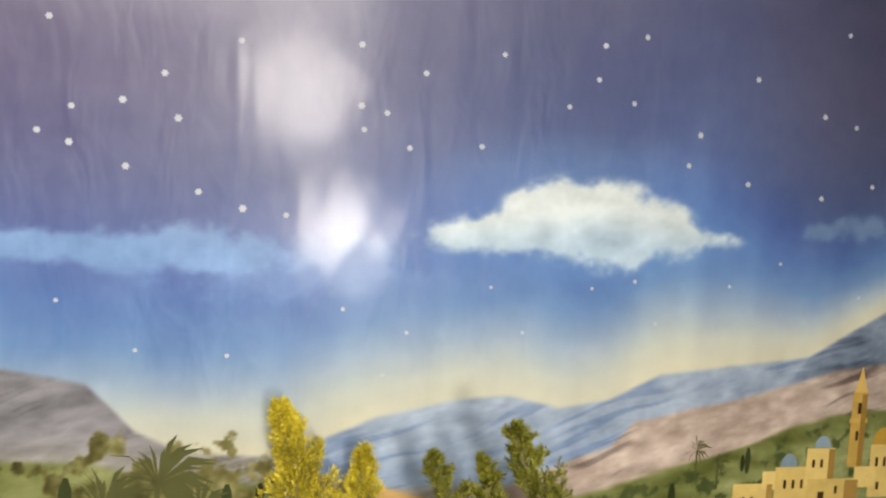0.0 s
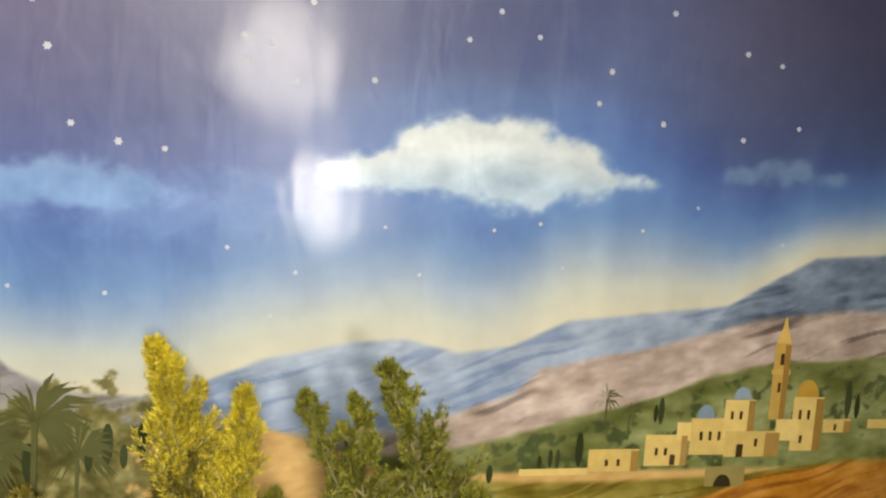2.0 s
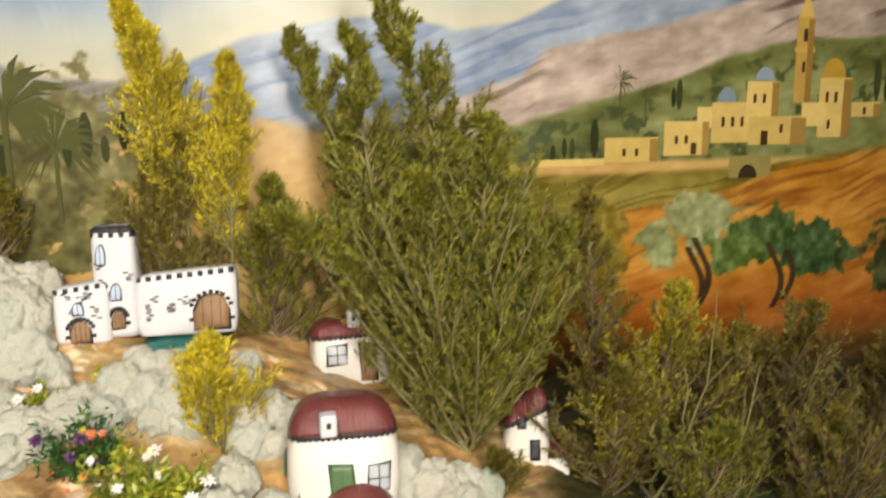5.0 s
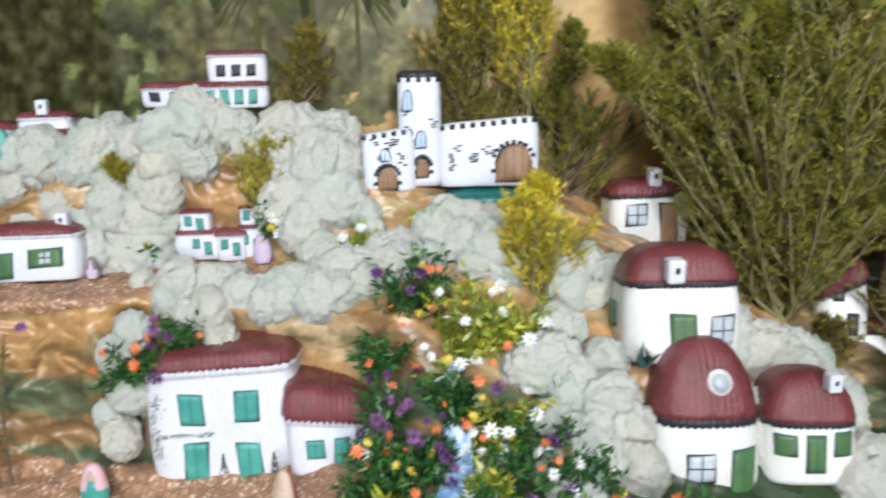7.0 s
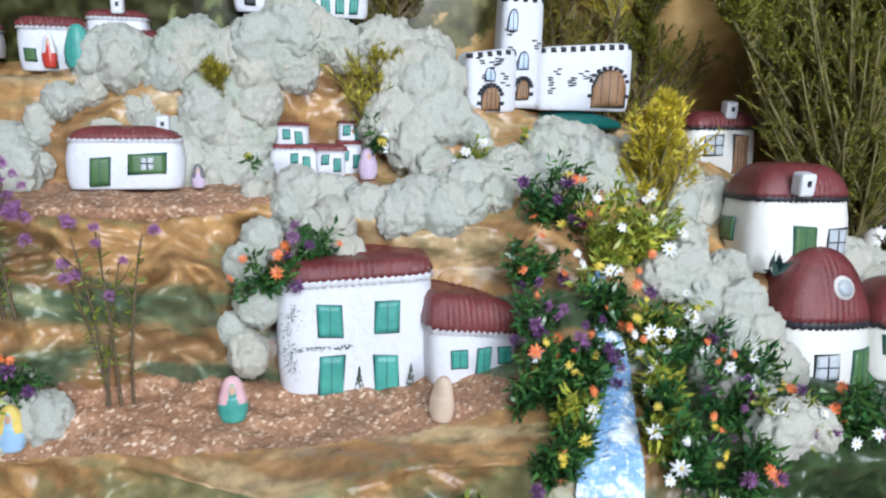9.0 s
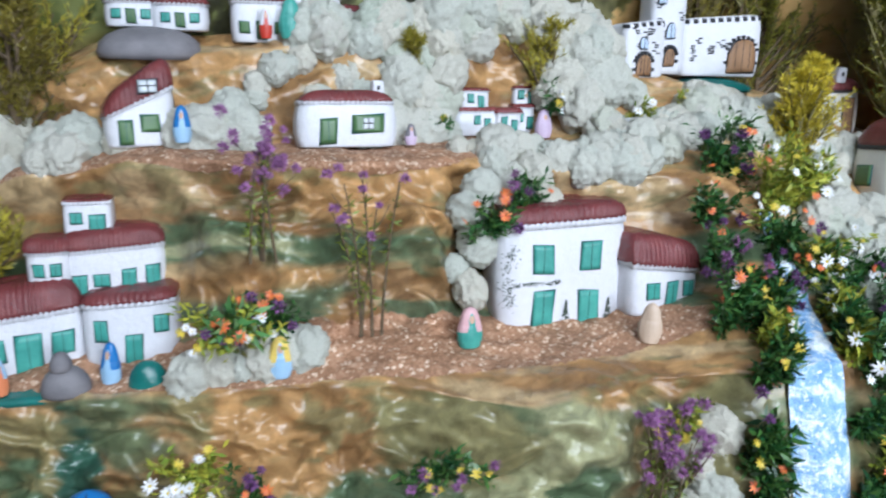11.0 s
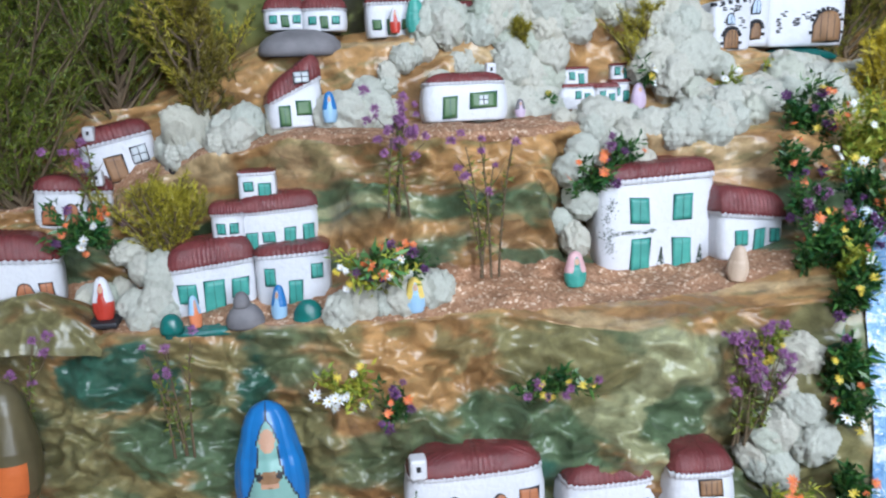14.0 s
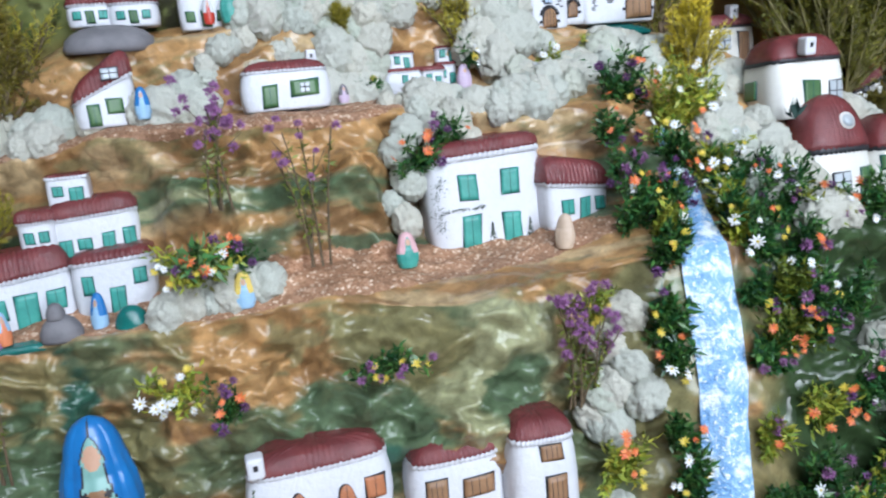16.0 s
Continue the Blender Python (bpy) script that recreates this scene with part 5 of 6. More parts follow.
# ---- lichen ----
def lichen_mesh(seed):
    rng = np.random.default_rng(seed)
    bm = bmesh.new()
    bmesh.ops.create_icosphere(bm, subdivisions=5, radius=1.0)
    off = Vector(rng.uniform(-50, 50, 3))
    for v in bm.verts:
        p = v.co.copy()
        lump = 1 - abs(noise.noise(p * 1.5 + off)) * .3
        tuft = 1 - noise.voronoi(p * 3.4 + off)[0][0] * .17
        fine = noise.noise(p * 14 + off) * .07 + noise.noise(p * 30 + off) * .06
        v.co = p * (lump * tuft + fine + .12)
    for f in bm.faces:
        f.smooth = True
    me = bpy.data.meshes.new("lichen")
    bm.to_mesh(me)
    bm.free()
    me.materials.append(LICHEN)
    return me


LICHENS = [lichen_mesh(k) for k in range(6)]


def lichen(x, y, r, up=0.25, stretch=1.0):
    ob = new("lichen_clump", random.choice(LICHENS))
    z = ground(x, y) + r * up
    ob.matrix_world = Matrix.Translation((x, y, z)) @ Euler((random.uniform(-.5, .5), random.uniform(-.5, .5), random.uniform(0, 6.3))).to_matrix().to_4x4() @ Matrix.Diagonal((r, r * .8, r * stretch, 1))
    return tagged(ob, "pale grey-green clump of dried reindeer lichen on the slope", "lichen", "lichen clumps")


random.seed(11)
# bands of lichen: x range, y range, how many, radius
BANDS = [
    (-.37, -.30, .735, .772, 20, .025), (-.31, -.20, .762, .772, 20, .018), (-.30, -.21, .772, .782, 12, .016), (-.20, -.145, .725, .795, 22, .025), (-.18, .03, .665, .708, 34, .018), (-.42, -.26, .752, .79, 22, .024), (-.60, -.36, .750, .765, 30, .014),
    (-.535, -.465, .742, .758, 8, .024), (-.335, -.30, .735, .752, 6, .022), (-.64, -.60, .745, .775, 7, .020), (-.70, -.66, .77, .80, 5, .024),
    (-.21, -.115, .655, .675, 18, .020), (-.28, -.19, .652, .69, 12, .018), (-.535, -.445, .612, .632, 14, .018),
    (-.72, -.695, .668, .70, 5, .018), (-.195, -.155, .455, .495, 10, .018), (-.01, .06, .53, .60, 20, .020), (.145, .245, .555, .63, 24, .022),
    (.01, .05, .46, .51, 8, .020), (.20, .27, .50, .56, 8, .022), (-.10, .0, .665, .70, 8, .016), (.02, .13, .62, .70, 20, .018), (-.31, -.22, .690, .704, 7, .010),
    (-.125, .04, .712, .726, 12, .013), (.04, .10, .40, .46, 6, .018), (-.78, -.74, .70, .73, 4, .016),
]
for x0, x1, y0, y1, n, r in BANDS:
    for k in range(n):
        lichen(random.uniform(x0, x1), random.uniform(y0, y1), r * random.uniform(.75, 1.25))
for x, y, r, up, st in ((-.312, .622, .018, .5, 1.0), (-.303, .632, .019, 1.3, 1.1), (-.313, .636, .018, 2.2, 1.0), (-.300, .640, .016, 3.2, 1.0), (-.322, .630, .013, .6, 1.0), (-.700, .676, .022, .6, 1.1), (-.694, .682, .020, 2.0, 1.1), (-.722, .680, .017, .7, 1.0), (-.712, .690, .018, 2.4, .9), (-.672, .770, .022, .9, 1.6), (-.725, .705, .018, 3.0, .8)):
    lichen(x, y, r, up, st)


# ---- conifer sprigs ----
def conifer(label, base, top, spread, branches, twigs, needles, mat, bark, seed, needle=0.0070, droop=0.25, width=0.00052, low=0.08, tip=0.25, name="juniper_tree", category="tree"):
    """a sprig: leaning stem, rising branches, short twigs set with needles"""
    rng = np.random.default_rng(seed)
    needles = int(needles * 1.8)
    base, top = Vector(base), Vector(top)
    length = (top - base).length
    bend = Vector((rng.normal() * .06, rng.normal() * .03, 0)) * length
    stem = lambda t: base.lerp(top, t) + bend * math.sin(math.pi * t)  # noqa: E731
    tv, tf = tube([stem(k / 12) for k in range(13)], length * .010, .0007, 6)
    ps, ds = [], []
    for b in range(branches):
        t = low + (1 - low) * ((b + rng.random()) / branches) ** .9
        p0 = stem(t)
        a = rng.uniform(0, 2 * math.pi)
        out = Vector((math.cos(a), .55 * math.sin(a), 0))
        reach = spread * (1 - t) ** 1.0 * rng.uniform(.35, 1.25) + .006
        d = (out * .85 + Vector((0, 0, .75 - droop + rng.normal() * .12))).normalized()
        pts = [p0 + d * reach * s + Vector((0, 0, 1)) * reach * .30 * s * s for s in (0, .25, .5, .75, 1)]
        tube(pts, .0013 + .0016 * (1 - t), .0005, 4, tv, tf)
        for k in range(twigs):
            s = .15 + .85 * (k + rng.random()) / twigs
            i = min(3, int(s * 4))
            q = pts[i].lerp(pts[i + 1], s * 4 - i)
            main = (pts[i + 1] - pts[i]).normalized()
            side = Vector(rng.normal(size=3)).normalized()
            td = (main * .65 + side * .62 + Vector((0, 0, tip + .08))).normalized()
            L = (.014 + .30 * reach * (1 - s * .6)) * rng.uniform(.6, 1.2) * (.45 + .55 * (1 - t))
            tube([q, q + td * L * .5, q + td * L], .0006, .0003, 3, tv, tf)
            for j in range(needles):
                f = (j + rng.random()) / needles
                ps.append(q + td * L * f)
                ds.append(td * 1.0 + Vector(rng.normal(size=3)) * .48)
    # the leader's own needles
    for j in range(40):
        f = .75 + .25 * j / 40
        ps.append(stem(f))
        ds.append((top - base).normalized() + Vector(rng.normal(size=3)) * .7)
    T = thing(name, label, category, pose(0, 0, 0))
    part("trunk", (tv, tf), bark, T)
    part("crown", blades([tuple(p) for p in ps], [tuple(d) for d in ds], needle, width, rng), mat, T)
    return T


for n, (base, top, spread, count) in enumerate((
        ((.214, .690, .95), (.155, .672, 1.352), .125, 74), ((.205, .695, .95), (.133, .682, 1.318), .115, 60), ((.195, .715, .96), (.083, .702, 1.315), .105, 62),
        ((.220, .690, .95), (.237, .640, 1.245), .15, 70), ((.225, .685, .94), (.312, .645, 1.155), .13, 60), ((.195, .700, 1.07), (.060, .680, 1.165), .080, 44),
        ((.230, .680, .93), (.275, .635, 1.06), .12, 54), ((.205, .690, .95), (.185, .650, 1.20), .15, 70))):
    conifer(("bushy green juniper sprig standing behind the cottages", "green juniper sprig leaning over the cottages", "green juniper sprig spreading low over the slope")[n % 3], base, top, spread, count, 13, 14, JUNIPER, BARK_PALE, 30 + n, droop=.0, low=.14 if n < 3 else .04)
conifer("dark juniper sprig beside the castle", (.072, .790, 1.0), (.066, .780, 1.19), .075, 44, 12, 14, JUNIPER, BARK, 4, droop=.1, low=.03)
conifer("golden yellow conifer sprig behind the castle", (-.015, .785, 1.04), (-.054, .768, 1.345), .105, 90, 14, 14, GOLDEN, BARK_PALE, 6, droop=-.15, low=.35)
conifer("golden yellow conifer sprig with a slender tip", (.025, .785, 1.04), (.034, .770, 1.300), .070, 50, 12, 14, GOLDEN, BARK_PALE, 7, droop=-.15, low=.30)
conifer("olive conifer sprig between the castle and the hill", (.0, .797, 1.03), (-.02, .790, 1.23), .085, 64, 13, 14, OLIVE, BARK, 8, droop=.0)
conifer("small yellow-green conifer sprig by the cream cottage", (.014, .655, .965), (.012, .645, 1.075), .055, 46, 10, 14, GOLDEN, BARK_PALE, 9, droop=-.1, low=.03, name="conifer_sprig", category="sprig")
for n, (base, top, spread, count, mat) in enumerate((
        ((.40, .70, .86), (.43, .660, 1.09), .11, 50, MUSTARD), ((.47, .70, .86), (.50, .660, 1.04), .11, 46, OLIVE), ((.57, .70, .86), (.58, .66, 1.06), .13, 50, OLIVE),
        ((.36, .69, .84), (.37, .64, 1.02), .10, 46, OLIVE), ((.46, .64, .82), (.45, .60, .97), .12, 46, JUNIPER), ((.56, .62, .82), (.56, .60, .97), .13, 46, OLIVE),
        ((.68, .70, .85), (.70, .66, 1.02), .13, 44, OLIVE), ((.37, .715, .95), (.355, .70, 1.175), .06, 40, OLIVE))):
    conifer(("dry olive juniper branch over the dark corner", "trailing dry juniper branch at the end of the slope")[n % 2], base, top, spread, count, 11, 12, mat, BARK, 50 + n, droop=.15, low=.03)


def bare_twig(p0, p1, p2, seed):
    rng = np.random.default_rng(seed)
    pts = []
    for k in range(15):
        t = k / 14
        p = Vector(p0) * (1 - t) ** 2 + Vector(p1) * 2 * t * (1 - t) + Vector(p2) * t * t
        pts.append(p + Vector(rng.normal(size=3)) * .0012)
    v, f = tube(pts, .0017, .0006, 6)
    for k in range(4, 14, 2):
        d = (pts[k] - pts[k - 1]).normalized() + Vector(rng.normal(size=3)) * .5
        tube([pts[k], pts[k] + d * .012, pts[k] + d * .022], .0006, .0003, 4, v, f)
    tagged(part("bare_twig", (v, f), BARK_PALE), "long pale bare twig arching out of the juniper", "twig", "bare twigs")


bare_twig((.37, .66, .85), (.43, .60, .93), (.47, .66, 1.09), 1)
bare_twig((.38, .64, .86), (.45, .58, .90), (.50, .63, 1.02), 2)
bare_twig((.36, .63, .83), (.44, .57, .84), (.49, .62, .97), 3)
bare_twig((.40, .66, .90), (.43, .62, .95), (.44, .66, 1.02), 4)
conifer("broad green juniper at the west end of the slope", (-.86, .82, .93), (-.84, .80, 1.30), .17, 150, 15, 16, JUNIPER_DEEP, BARK, 16, droop=.05, low=.02)
conifer("dense green juniper at the very end of the slope", (-.96, .83, .90), (-.95, .80, 1.28), .17, 130, 14, 16, JUNIPER_DEEP, BARK, 26, droop=.1, low=.02)
conifer("green juniper sprig behind the tilted cottage", (-.76, .855, .96), (-.77, .845, 1.25), .15, 130, 14, 16, JUNIPER_DEEP, BARK, 17, droop=.05, low=.02)
conifer("low green juniper sprig beside the chapel", (-.845, .79, .90), (-.88, .75, 1.10), .12, 90, 14, 16, JUNIPER_DEEP, BARK, 27, droop=.1, low=.02)
conifer("olive green juniper sprig above the gravel terrace", (-.665, .83, .98), (-.655, .82, 1.22), .075, 44, 11, 14, MUSTARD, BARK, 18, droop=-.05)
conifer("yellow-green sprig standing beside the gravel terrace", (-.655, .79, .96), (-.65, .785, 1.12), .045, 30, 9, 13, OLIVE, BARK, 19, droop=-.1, name="conifer_sprig", category="sprig")
conifer("brown-green sprig behind the long building", (-.175, .795, 1.08), (-.17, .79, 1.19), .05, 28, 9, 11, OLIVE, BARK, 20, droop=0, name="conifer_sprig", category="sprig")
conifer("mustard yellow bushy sprig behind the farmhouse", (-.685, .712, .86), (-.69, .705, .945), .075, 44, 10, 13, MUSTARD, BARK, 21, droop=.2, low=.02, name="conifer_sprig", category="sprig")
conifer("mustard sprig in the lichen", (-.20, .745, 1.03), (-.195, .74, 1.10), .045, 18, 8, 11, MUSTARD, BARK, 22, droop=.2, name="conifer_sprig", category="sprig")
conifer("mustard sprig in the lichen bank", (-.325, .755, 1.03), (-.33, .745, 1.085), .035, 14, 8, 11, MUSTARD, BARK, 23, droop=.2, name="conifer_sprig", category="sprig")
conifer("yellow-green sprig beside the narrow house", (.248, .645, .89), (.246, .635, .955), .03, 20, 8, 12, OLIVE, BARK, 24, droop=-.1, name="conifer_sprig", category="sprig")
conifer("yellow-green sprig at the foot of the slope", (.06, .37, .67), (.075, .36, .80), .05, 24, 9, 12, GOLDEN, BARK, 25, droop=-.2, name="conifer_sprig", category="sprig")


# ---- flowers ----
def star_mesh(name, mat, petals, size, core, seed):
    rng = np.random.default_rng(seed)
    verts, faces, mats = [], [], []
    for k in range(petals):
        a = 2 * math.pi * k / petals + rng.normal() * .08
        L = size * rng.uniform(.85, 1.1)
        w = size * .17
        c, s = math.cos(a), math.sin(a)
        b = len(verts)
        for r, ww, h in ((.10, .5, 0), (.6, 1.0, .12), (1.0, .25, .05)):
            for sd in (-1, 1):
                verts.append((c * L * r - s * w * ww * sd, s * L * r + c * w * ww * sd, size * h + (size * .05 if sd > 0 else 0)))
        faces += [(b, b + 2, b + 3, b + 1), (b + 2, b + 4, b + 5, b + 3)]
        mats += [0, 0]
    b = len(verts)
    for k in range(8):
        a = 2 * math.pi * k / 8
        verts.append((math.cos(a) * size * .2, math.sin(a) * size * .2, size * .08))
    verts.append((0, 0, size * .22))
    for k in range(8):
        faces.append((b + k, b + (k + 1) % 8, b + 8))
        mats.append(1)
    me = mesh_from(name, verts, faces, False)
    me.materials.append(mat)
    me.materials.append(core)
    me.polygons.foreach_set("material_index", mats)
    return me


STAR_W = [star_mesh("blossom", PETAL_WHITE, 9, .0064, PETAL_YELLOW, k) for k in range(3)]
STAR_O = [star_mesh("blossom", PETAL_ORANGE, 9, .0054, PETAL_ORANGE, k + 5) for k in range(3)]
STAR_Y = [star_mesh("blossom", PETAL_YELLOW, 8, .0046, PETAL_YELLOW, k + 9) for k in range(2)]


def fuzz_mesh(mat, seed, r=.0064):
    rng = np.random.default_rng(seed)
    d = rng.normal(size=(90, 3))
    d /= np.linalg.norm(d, axis=1)[:, None]
    v, f = blades(d * r * .25, d + [0, 0, .5], r, r * .11, rng)
    me = mesh_from("blossom", v, f, False)
    me.materials.append(mat)
    return me


FUZZ_P = [fuzz_mesh(PETAL_PURPLE, k) for k in range(3)]
FUZZ_M = [fuzz_mesh(PETAL_MAUVE, k + 4) for k in range(3)]
BLOOM = {"w": STAR_W, "o": STAR_O, "y": STAR_Y, "p": FUZZ_P, "m": FUZZ_M}
FACE = Vector((-.15, -1.0, .55)).normalized()


def bush(label, x, y, r, blooms, leaf=LEAF, leaves=240, h=None, count=None, leaf_len=.010, up=.5, z=None, tall=0.0):
    """a tuft of stems and leaves with separate blossoms facing outward"""
    leaves = int(leaves * 1.9)
    rng = np.random.default_rng(int(abs(x * 7919 + y * 104729) * 100) % 100000)
    h = h or r
    zc = (ground(x, y) if z is None else z)
    T = thing("flower_bush", label, "artificial flowers", pose(0, 0, 0), "flower bushes")
    root = Vector((x, y + .004, zc - .004))
    mid = Vector((x, y - .008, zc + h * up + tall))
    tv, tf = [], []
    ps, ds = [], []
    for k in range(14):
        e = mid + Vector((rng.uniform(-1, 1) * r * .9, rng.uniform(-.8, .2) * r * .5, rng.uniform(-.7, .9) * h))
        b = root.lerp(e, .5) + Vector((rng.normal() * .1 * r, -.15 * r, .1 * r))
        tube([root, b, e], .0009, .0004, 4, tv, tf)
        for j in range(leaves // 14):
            t = rng.uniform(.35 if tall else .1, 1)
            p = root.lerp(b, t * 2) if t < .5 else b.lerp(e, t * 2 - 1)
            ps.append(p + Vector(rng.normal(size=3)) * r * .10)
            ds.append(Vector(rng.normal(size=3)) + FACE * .8 + (e - root).normalized() * .6)
    part("stem", (tv, tf), BARK if tall else leaf, T)
    part("foliage", blades([tuple(p) for p in ps], [tuple(d) for d in ds], leaf_len, leaf_len * .13, rng), leaf, T)
    n = int((count or int(4 + r * 190)) * 1.15)
    for k in range(n):
        kind = blooms[k % len(blooms)]
        a, q = rng.uniform(0, 2 * math.pi), math.sqrt(rng.random())
        p = mid + Vector((math.cos(a) * q * r, -.35 * r * (1.2 - q) - .006, math.sin(a) * q * h))
        me = BLOOM[kind][rng.integers(len(BLOOM[kind]))]
        ob = part("blossom", me, None, T)
        nrm = (FACE + Vector(rng.normal(size=3)) * .35).normalized()
        ob.matrix_local = Matrix.Translation(p) @ nrm.to_track_quat("Z", "Y").to_matrix().to_4x4() @ Matrix.Rotation(rng.uniform(0, 6.3), 4, "Z") @ Matrix.Scale(rng.uniform(.55, 1.05) * (.80 if kind in "pm" else 1.0), 4)
    return T


def thistles(label, base, tops, seed, tuft=1.0, leaf=None):
    """thin upright dark stems with small leaves, each ending in fuzzy purple tufts"""
    rng = np.random.default_rng(seed)
    T = thing("thistle_sprig", label, "artificial flowers", pose(0, 0, 0), "flower bushes")
    ps, ds = [], []
    for dx, dy, h in tops:
        p0 = Vector(base) + Vector((rng.normal() * .007 + dx * .3, rng.normal() * .002, 0))
        p2 = Vector(base) + Vector((dx, dy, h))
        p1 = p0.lerp(p2, .45) + Vector((-dx * .22, -.004, .1 * h))
        pts = [p0 * (1 - t) ** 2 + p1 * 2 * t * (1 - t) + p2 * t * t for t in [k / 10 for k in range(11)]]
        v, f = tube(pts, .0013, .0006, 5)
        ends = [p2]
        for k in (6, 8):
            e = pts[k] + Vector((rng.normal() * .010, -abs(rng.normal()) * .004, .014 + .008 * rng.random()))
            tube([pts[k], pts[k].lerp(e, .5) + Vector((0, 0, -.002)), e], .0006, .0004, 4, v, f)
            if rng.random() < .35 * tuft:
                ends.append(e)
        part("stem", (v, f), BARK, T)
        for k in range(48):
            q = rng.uniform(1.5, 9)
            i = int(q)
            ps.append(pts[i].lerp(pts[i + 1], q - i))
            ds.append(Vector(rng.normal(size=3)) + Vector((0, -.2, .7)))
        for e in ends:
            for k in range(max(1, round(1.1 * tuft))):
                ob = part("blossom", FUZZ_M[rng.integers(3)], None, T)
                ob.matrix_local = Matrix.Translation(e + Vector(rng.normal(size=3)) * .0035 * tuft) @ Matrix.Rotation(rng.uniform(0, 6.3), 4, "Z") @ Matrix.Scale(rng.uniform(.45, .8), 4)
    part("foliage", blades([tuple(p) for p in ps], [tuple(d) for d in ds], .0075, .0008, rng), leaf or JUNIPER_DEEP, T)
    return T


ORPU = "orange and purple artificial flowers"
bush(ORPU + " above the stream", -.083, .635, .036, "opoyp", leaves=420, h=.036, count=16)
bush("yellow and white artificial flowers with lime leaves", -.050, .600, .034, "wywywo", LIME, 420, h=.050, count=17)
bush("white star flowers and lime leaves by the stream", -.030, .560, .030, "wywo", LIME, 320, h=.030, count=10)
bush(ORPU + " at the head of the stream", -.100, .560, .034, "oyomw", leaves=380, h=.026, count=14)
bush("mauve fuzzy flowers at the head of the stream", -.078, .548, .020, "mp", leaves=160, h=.022, count=6)
bush("mauve fuzzy flowers beside the two-storey house", -.112, .585, .022, "mmp", leaves=140, h=.022, count=8)
bush(ORPU + " in front of the domed cottage", .050, .495, .032, "opopo", leaves=320, h=.026, count=12)
bush("mixed orange white and yellow flowers between stream and cottages", .006, .515, .034, "owyop", leaves=420, h=.030, count=12)
bush("mauve flowers over the lichen east of the stream", -.010, .495, .026, "mpo", leaves=240, h=.022, count=7)
bush("green leafy tuft beside the stream", -.045, .470, .024, "wy", LEAF, 320, h=.034, count=6)
bush("dark green leafy tuft along the stream bank", -.138, .468, .020, "opy", LEAF, 420, h=.036, count=6, leaf_len=.013)
bush("dark green leafy tuft with white stars", -.143, .430, .022, "wwyw", LEAF, 420, h=.034, count=10, leaf_len=.012)
bush("dark green tuft low on the stream bank", -.168, .405, .026, "oyow", LEAF, 420, h=.030, count=8)
bush(ORPU + " on the far bank", -.018, .445, .036, "opopo", leaves=420, h=.026, count=12)
bush("orange star flowers with lime leaves on the far bank", -.010, .425, .030, "oyo", LIME, 320, h=.022, count=9)
bush("white and mauve flowers low on the far bank", -.040, .400, .032, "wmwm", LEAF, 360, h=.040, count=10)
bush("mauve flowers and dark leaves at the foot of the far bank", -.020, .365, .036, "mmwy", LEAF, 360, h=.036, count=9)
bush("orange flowers hanging over the roof corner", -.300, .628, .026, "oop", LEAF, 260, h=.020, count=5, z=.945)
bush("red orange and mauve sprig over the rock paper", -.265, .640, .020, "omp", LEAF, 120, h=.026, count=6, z=.965)
bush("large leaved green plant with white stars by the farmhouse", -.500, .608, .038, "wwyyw", LIME, 260, h=.022, count=9, z=.878)
bush("broad green leaf rosette with dark berries", -.499, .598, .020, "po", ROSETTE, 50, h=.012, count=6, leaf_len=.019, z=.890)
bush(ORPU + " above the farmhouse garden", -.470, .632, .034, "opopo", leaves=220, h=.018, count=11, z=.882)
bush("white star flowers with lime leaves on the rock paper", -.535, .575, .026, "wwwy", LIME, 260, h=.026, count=9, z=.785)
bush("purple and orange flowers hanging on the rock paper", -.493, .555, .018, "ppo", LEAF, 140, h=.024, count=8, z=.775)
bush("mauve and yellow sprig lying on the rock paper", -.368, .515, .040, "mymyy", LEAF, 200, h=.010, count=12, z=.806)
bush("lime green tuft at the edge of the gravel path", -.190, .505, .024, "yy", LIME, 420, h=.020, count=9)
thistles("mauve heather sprigs rising on thin stems", (-.211, .480, .752), ((-.022, -.006, .100), (-.008, -.010, .090), (.006, -.008, .104), (.020, -.012, .070), (.030, -.010, .062), (.012, -.014, .080), (-.014, -.012, .074)), 1, 2.2)
thistles("purple thistle sprigs on thin dark stems", (-.396, .606, .872), ((-.030, .0, .098), (-.008, .0, .122), (.020, .0, .120), (-.022, -.004, .120), (.004, .004, .100)), 2, 1.0)
thistles("pink-purple heather sprig on thin stems", (-.480, .640, .925), ((.006, .0, .090), (.012, -.002, .082), (.016, .0, .094), (.002, -.002, .072)), 3, 2.6)
thistles("purple thistles on thin stems against the rock paper", (-.672, .585, .735), ((-.024, .004, .096), (-.010, .002, .100), (.012, .004, .108), (-.018, .0, .080)), 4, 1.2)
thistles("purple thistles on thin stems at the west end", (-.80, .600, .760), ((-.012, .0, .060), (.012, .0, .085), (.002, .0, .05)), 5, 1.0)
bush(ORPU + " by the chapel", -.765, .712, .040, "oopwo", leaves=420, h=.026, count=13, z=.905)
thistles("purple sprigs beside the tilted cottage", (-.765, .745, .925), ((-.020, .0, .055), (.004, .0, .065), (.010, .0, .04)), 6, 1.0)
bush("orange and purple flowers beside the lowest house", -.500, .500, .022, "opo", LEAF, 140, h=.026, count=7, z=.70)
bush("orange and lime flowers beside the end block", -.195, .450, .026, "oyoy", LIME, 360, h=.034, count=10, z=.70)
bush("dark green tuft behind the white cubes", -.190, .735, .024, "wy", LEAF, 320, h=.018, count=4)
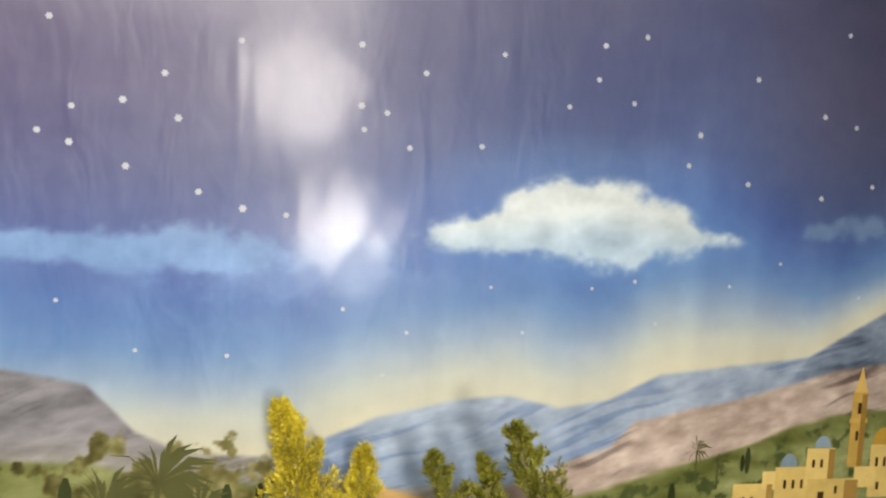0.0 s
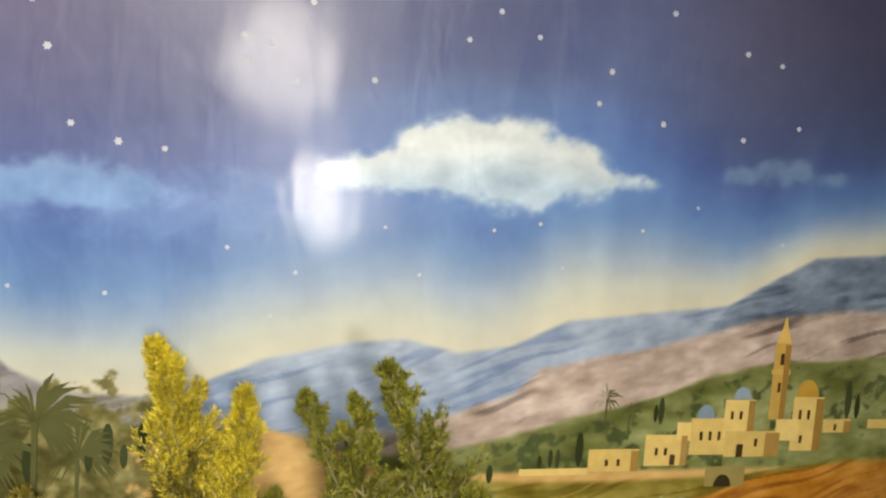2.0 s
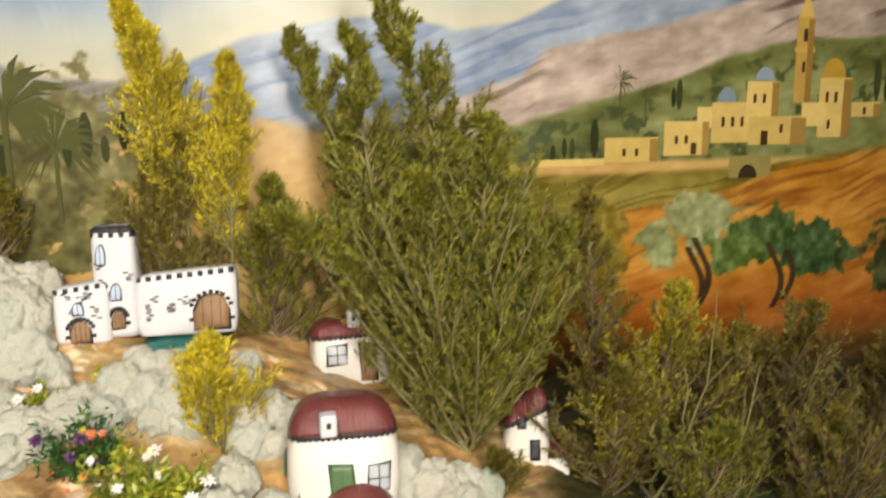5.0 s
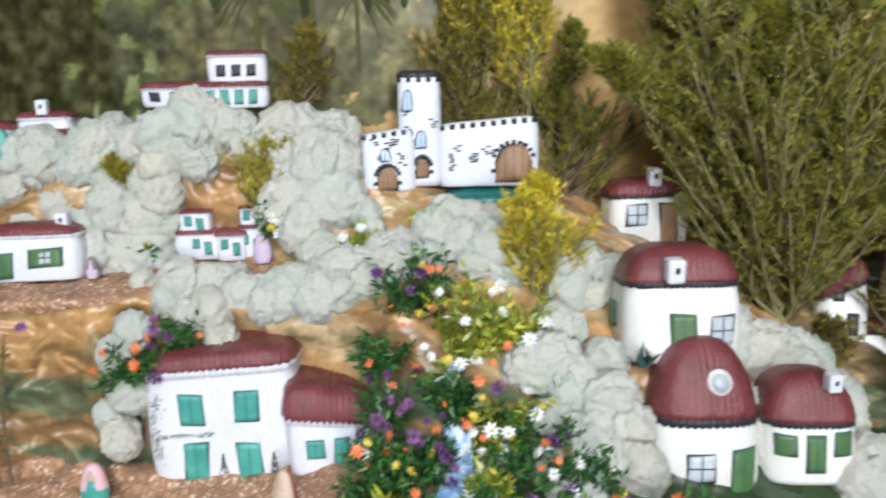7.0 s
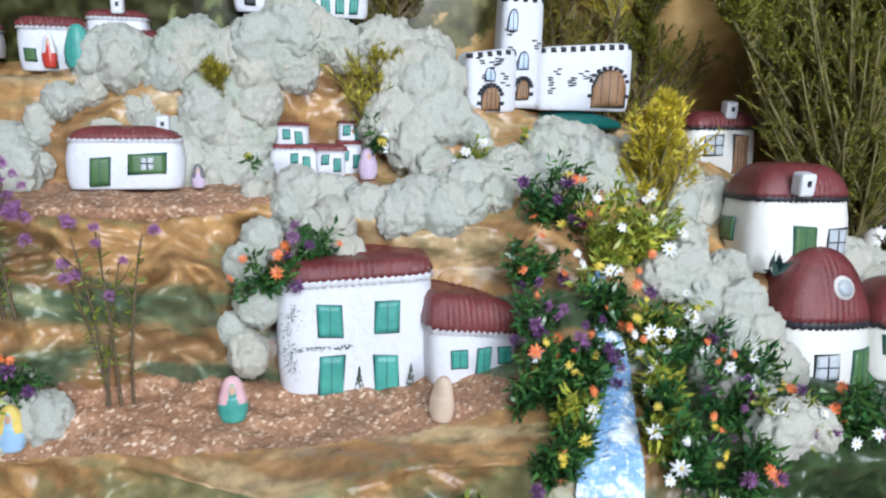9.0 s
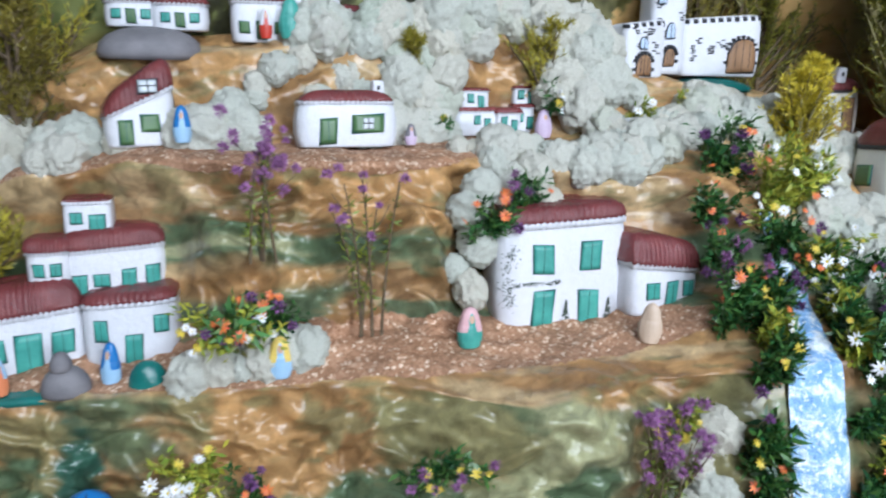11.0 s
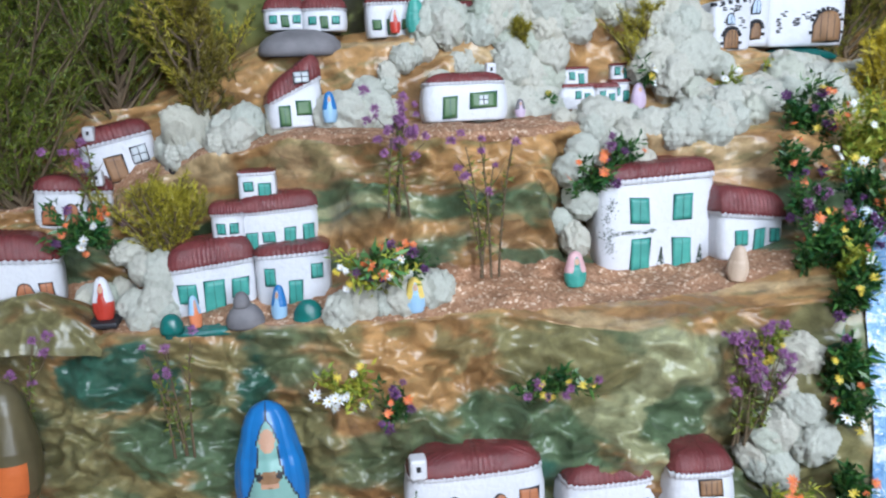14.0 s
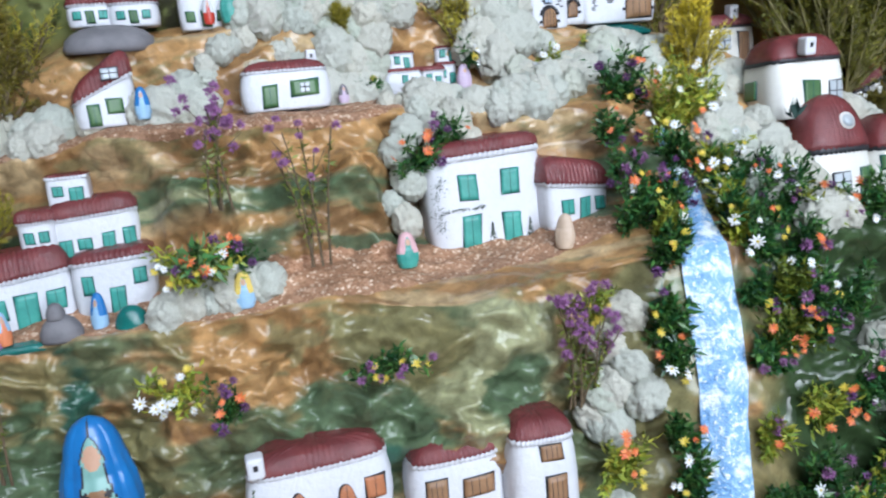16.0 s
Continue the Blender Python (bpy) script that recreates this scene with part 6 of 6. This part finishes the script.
bush("dark green tuft beside the white cubes", -.308, .738, .014, "y", LEAF, 260, h=.016, count=1)
bush("white and lime tuft under the castle", -.130, .700, .024, "wyw", LIME, 240, h=.022, count=6)
bush("lime tuft at the castle gate", -.075, .712, .016, "y", LIME, 180, h=.012, count=2)
bush("small blue and orange flowers by the narrow house", .335, .60, .026, "po", LEAF, 180, h=.02, count=6)
bush("dark green leafy plant on the shady bank", .040, .430, .040, "opm", LEAF, 420, h=.034, count=6)
bush("dark green leafy plant with orange stars on the shady bank", .075, .405, .040, "oym", LEAF, 420, h=.036, count=7)
bush("dry brown-green tuft on the shady bank", .110, .430, .042, "m", OLIVE, 420, h=.036, count=3)
bush("dark leafy tuft below the domed cottage", .130, .470, .040, "o", LEAF, 380, h=.028, count=4)
bush("mixed white and orange flowers low on the bank", .005, .345, .036, "owm", LEAF, 380, h=.034, count=8)
bush("green tuft between the stream and the annex", -.122, .545, .022, "oy", LEAF, 380, h=.036, count=4)
bush("dark green tuft above the head of the stream", -.060, .575, .030, "op", LEAF, 420, h=.024, count=7)
bush("lime and white flowers under the purple bush", -.020, .610, .030, "yw", LIME, 320, h=.030, count=9)
bush("mixed small flowers among the lichen", -.005, .545, .026, "pow", LEAF, 320, h=.024, count=8)
bush("dark leafy sprig under the castle bush", -.110, .605, .026, "po", LEAF, 320, h=.024, count=6)
bush("dark leafy tuft on the lowest bank", -.060, .375, .028, "wo", LEAF, 360, h=.034, count=5)
bush("dark leafy tuft beside the lowest stream bend", -.185, .375, .030, "mo", LEAF, 360, h=.034, count=6)


# leafy edging along both banks of the stream
rng_bank = random.Random(5)
for k in range(11):
    y = .555 - k * .019
    cx = float(np.interp(-y, [-.60, -.545, -.51, -.478, -.445, -.435, -.42, -.38, -.34], [-.060, -.062, -.079, -.096, -.099, -.103, -.113, -.130, -.14]))
    w = float(np.interp(-y, [-.60, -.545, -.51, -.478, -.445, -.40, -.34], [.012, .020, .030, .043, .044, .046, .055]))
    for side in (-1, 1):
        bush("dark green leafy edging plant along the stream", cx + side * (w / 2 + .014 + rng_bank.uniform(0, .006)), y + rng_bank.uniform(-.006, .006), .017, rng_bank.choice(("oy", "wy", "mo", "ow", "yp")), rng_bank.choice((LEAF, LEAF, LEAF, LIME)), 260, h=.020, count=3, leaf_len=.011)

# crowded growth on the far bank
rng_far = random.Random(9)
for k in range(20):
    x, y = rng_far.uniform(-.045, .13), rng_far.uniform(.345, .485)
    bush(rng_far.choice(("dark green leafy plant crowding the far bank", "tangled leafy sprig with a few flowers on the far bank")), x, y, rng_far.uniform(.024, .034), rng_far.choice(("om", "my", "wp", "oy", "mw")), rng_far.choice((LEAF, LEAF, LIME, JUNIPER_DEEP)), 330, h=rng_far.uniform(.024, .036), count=4)
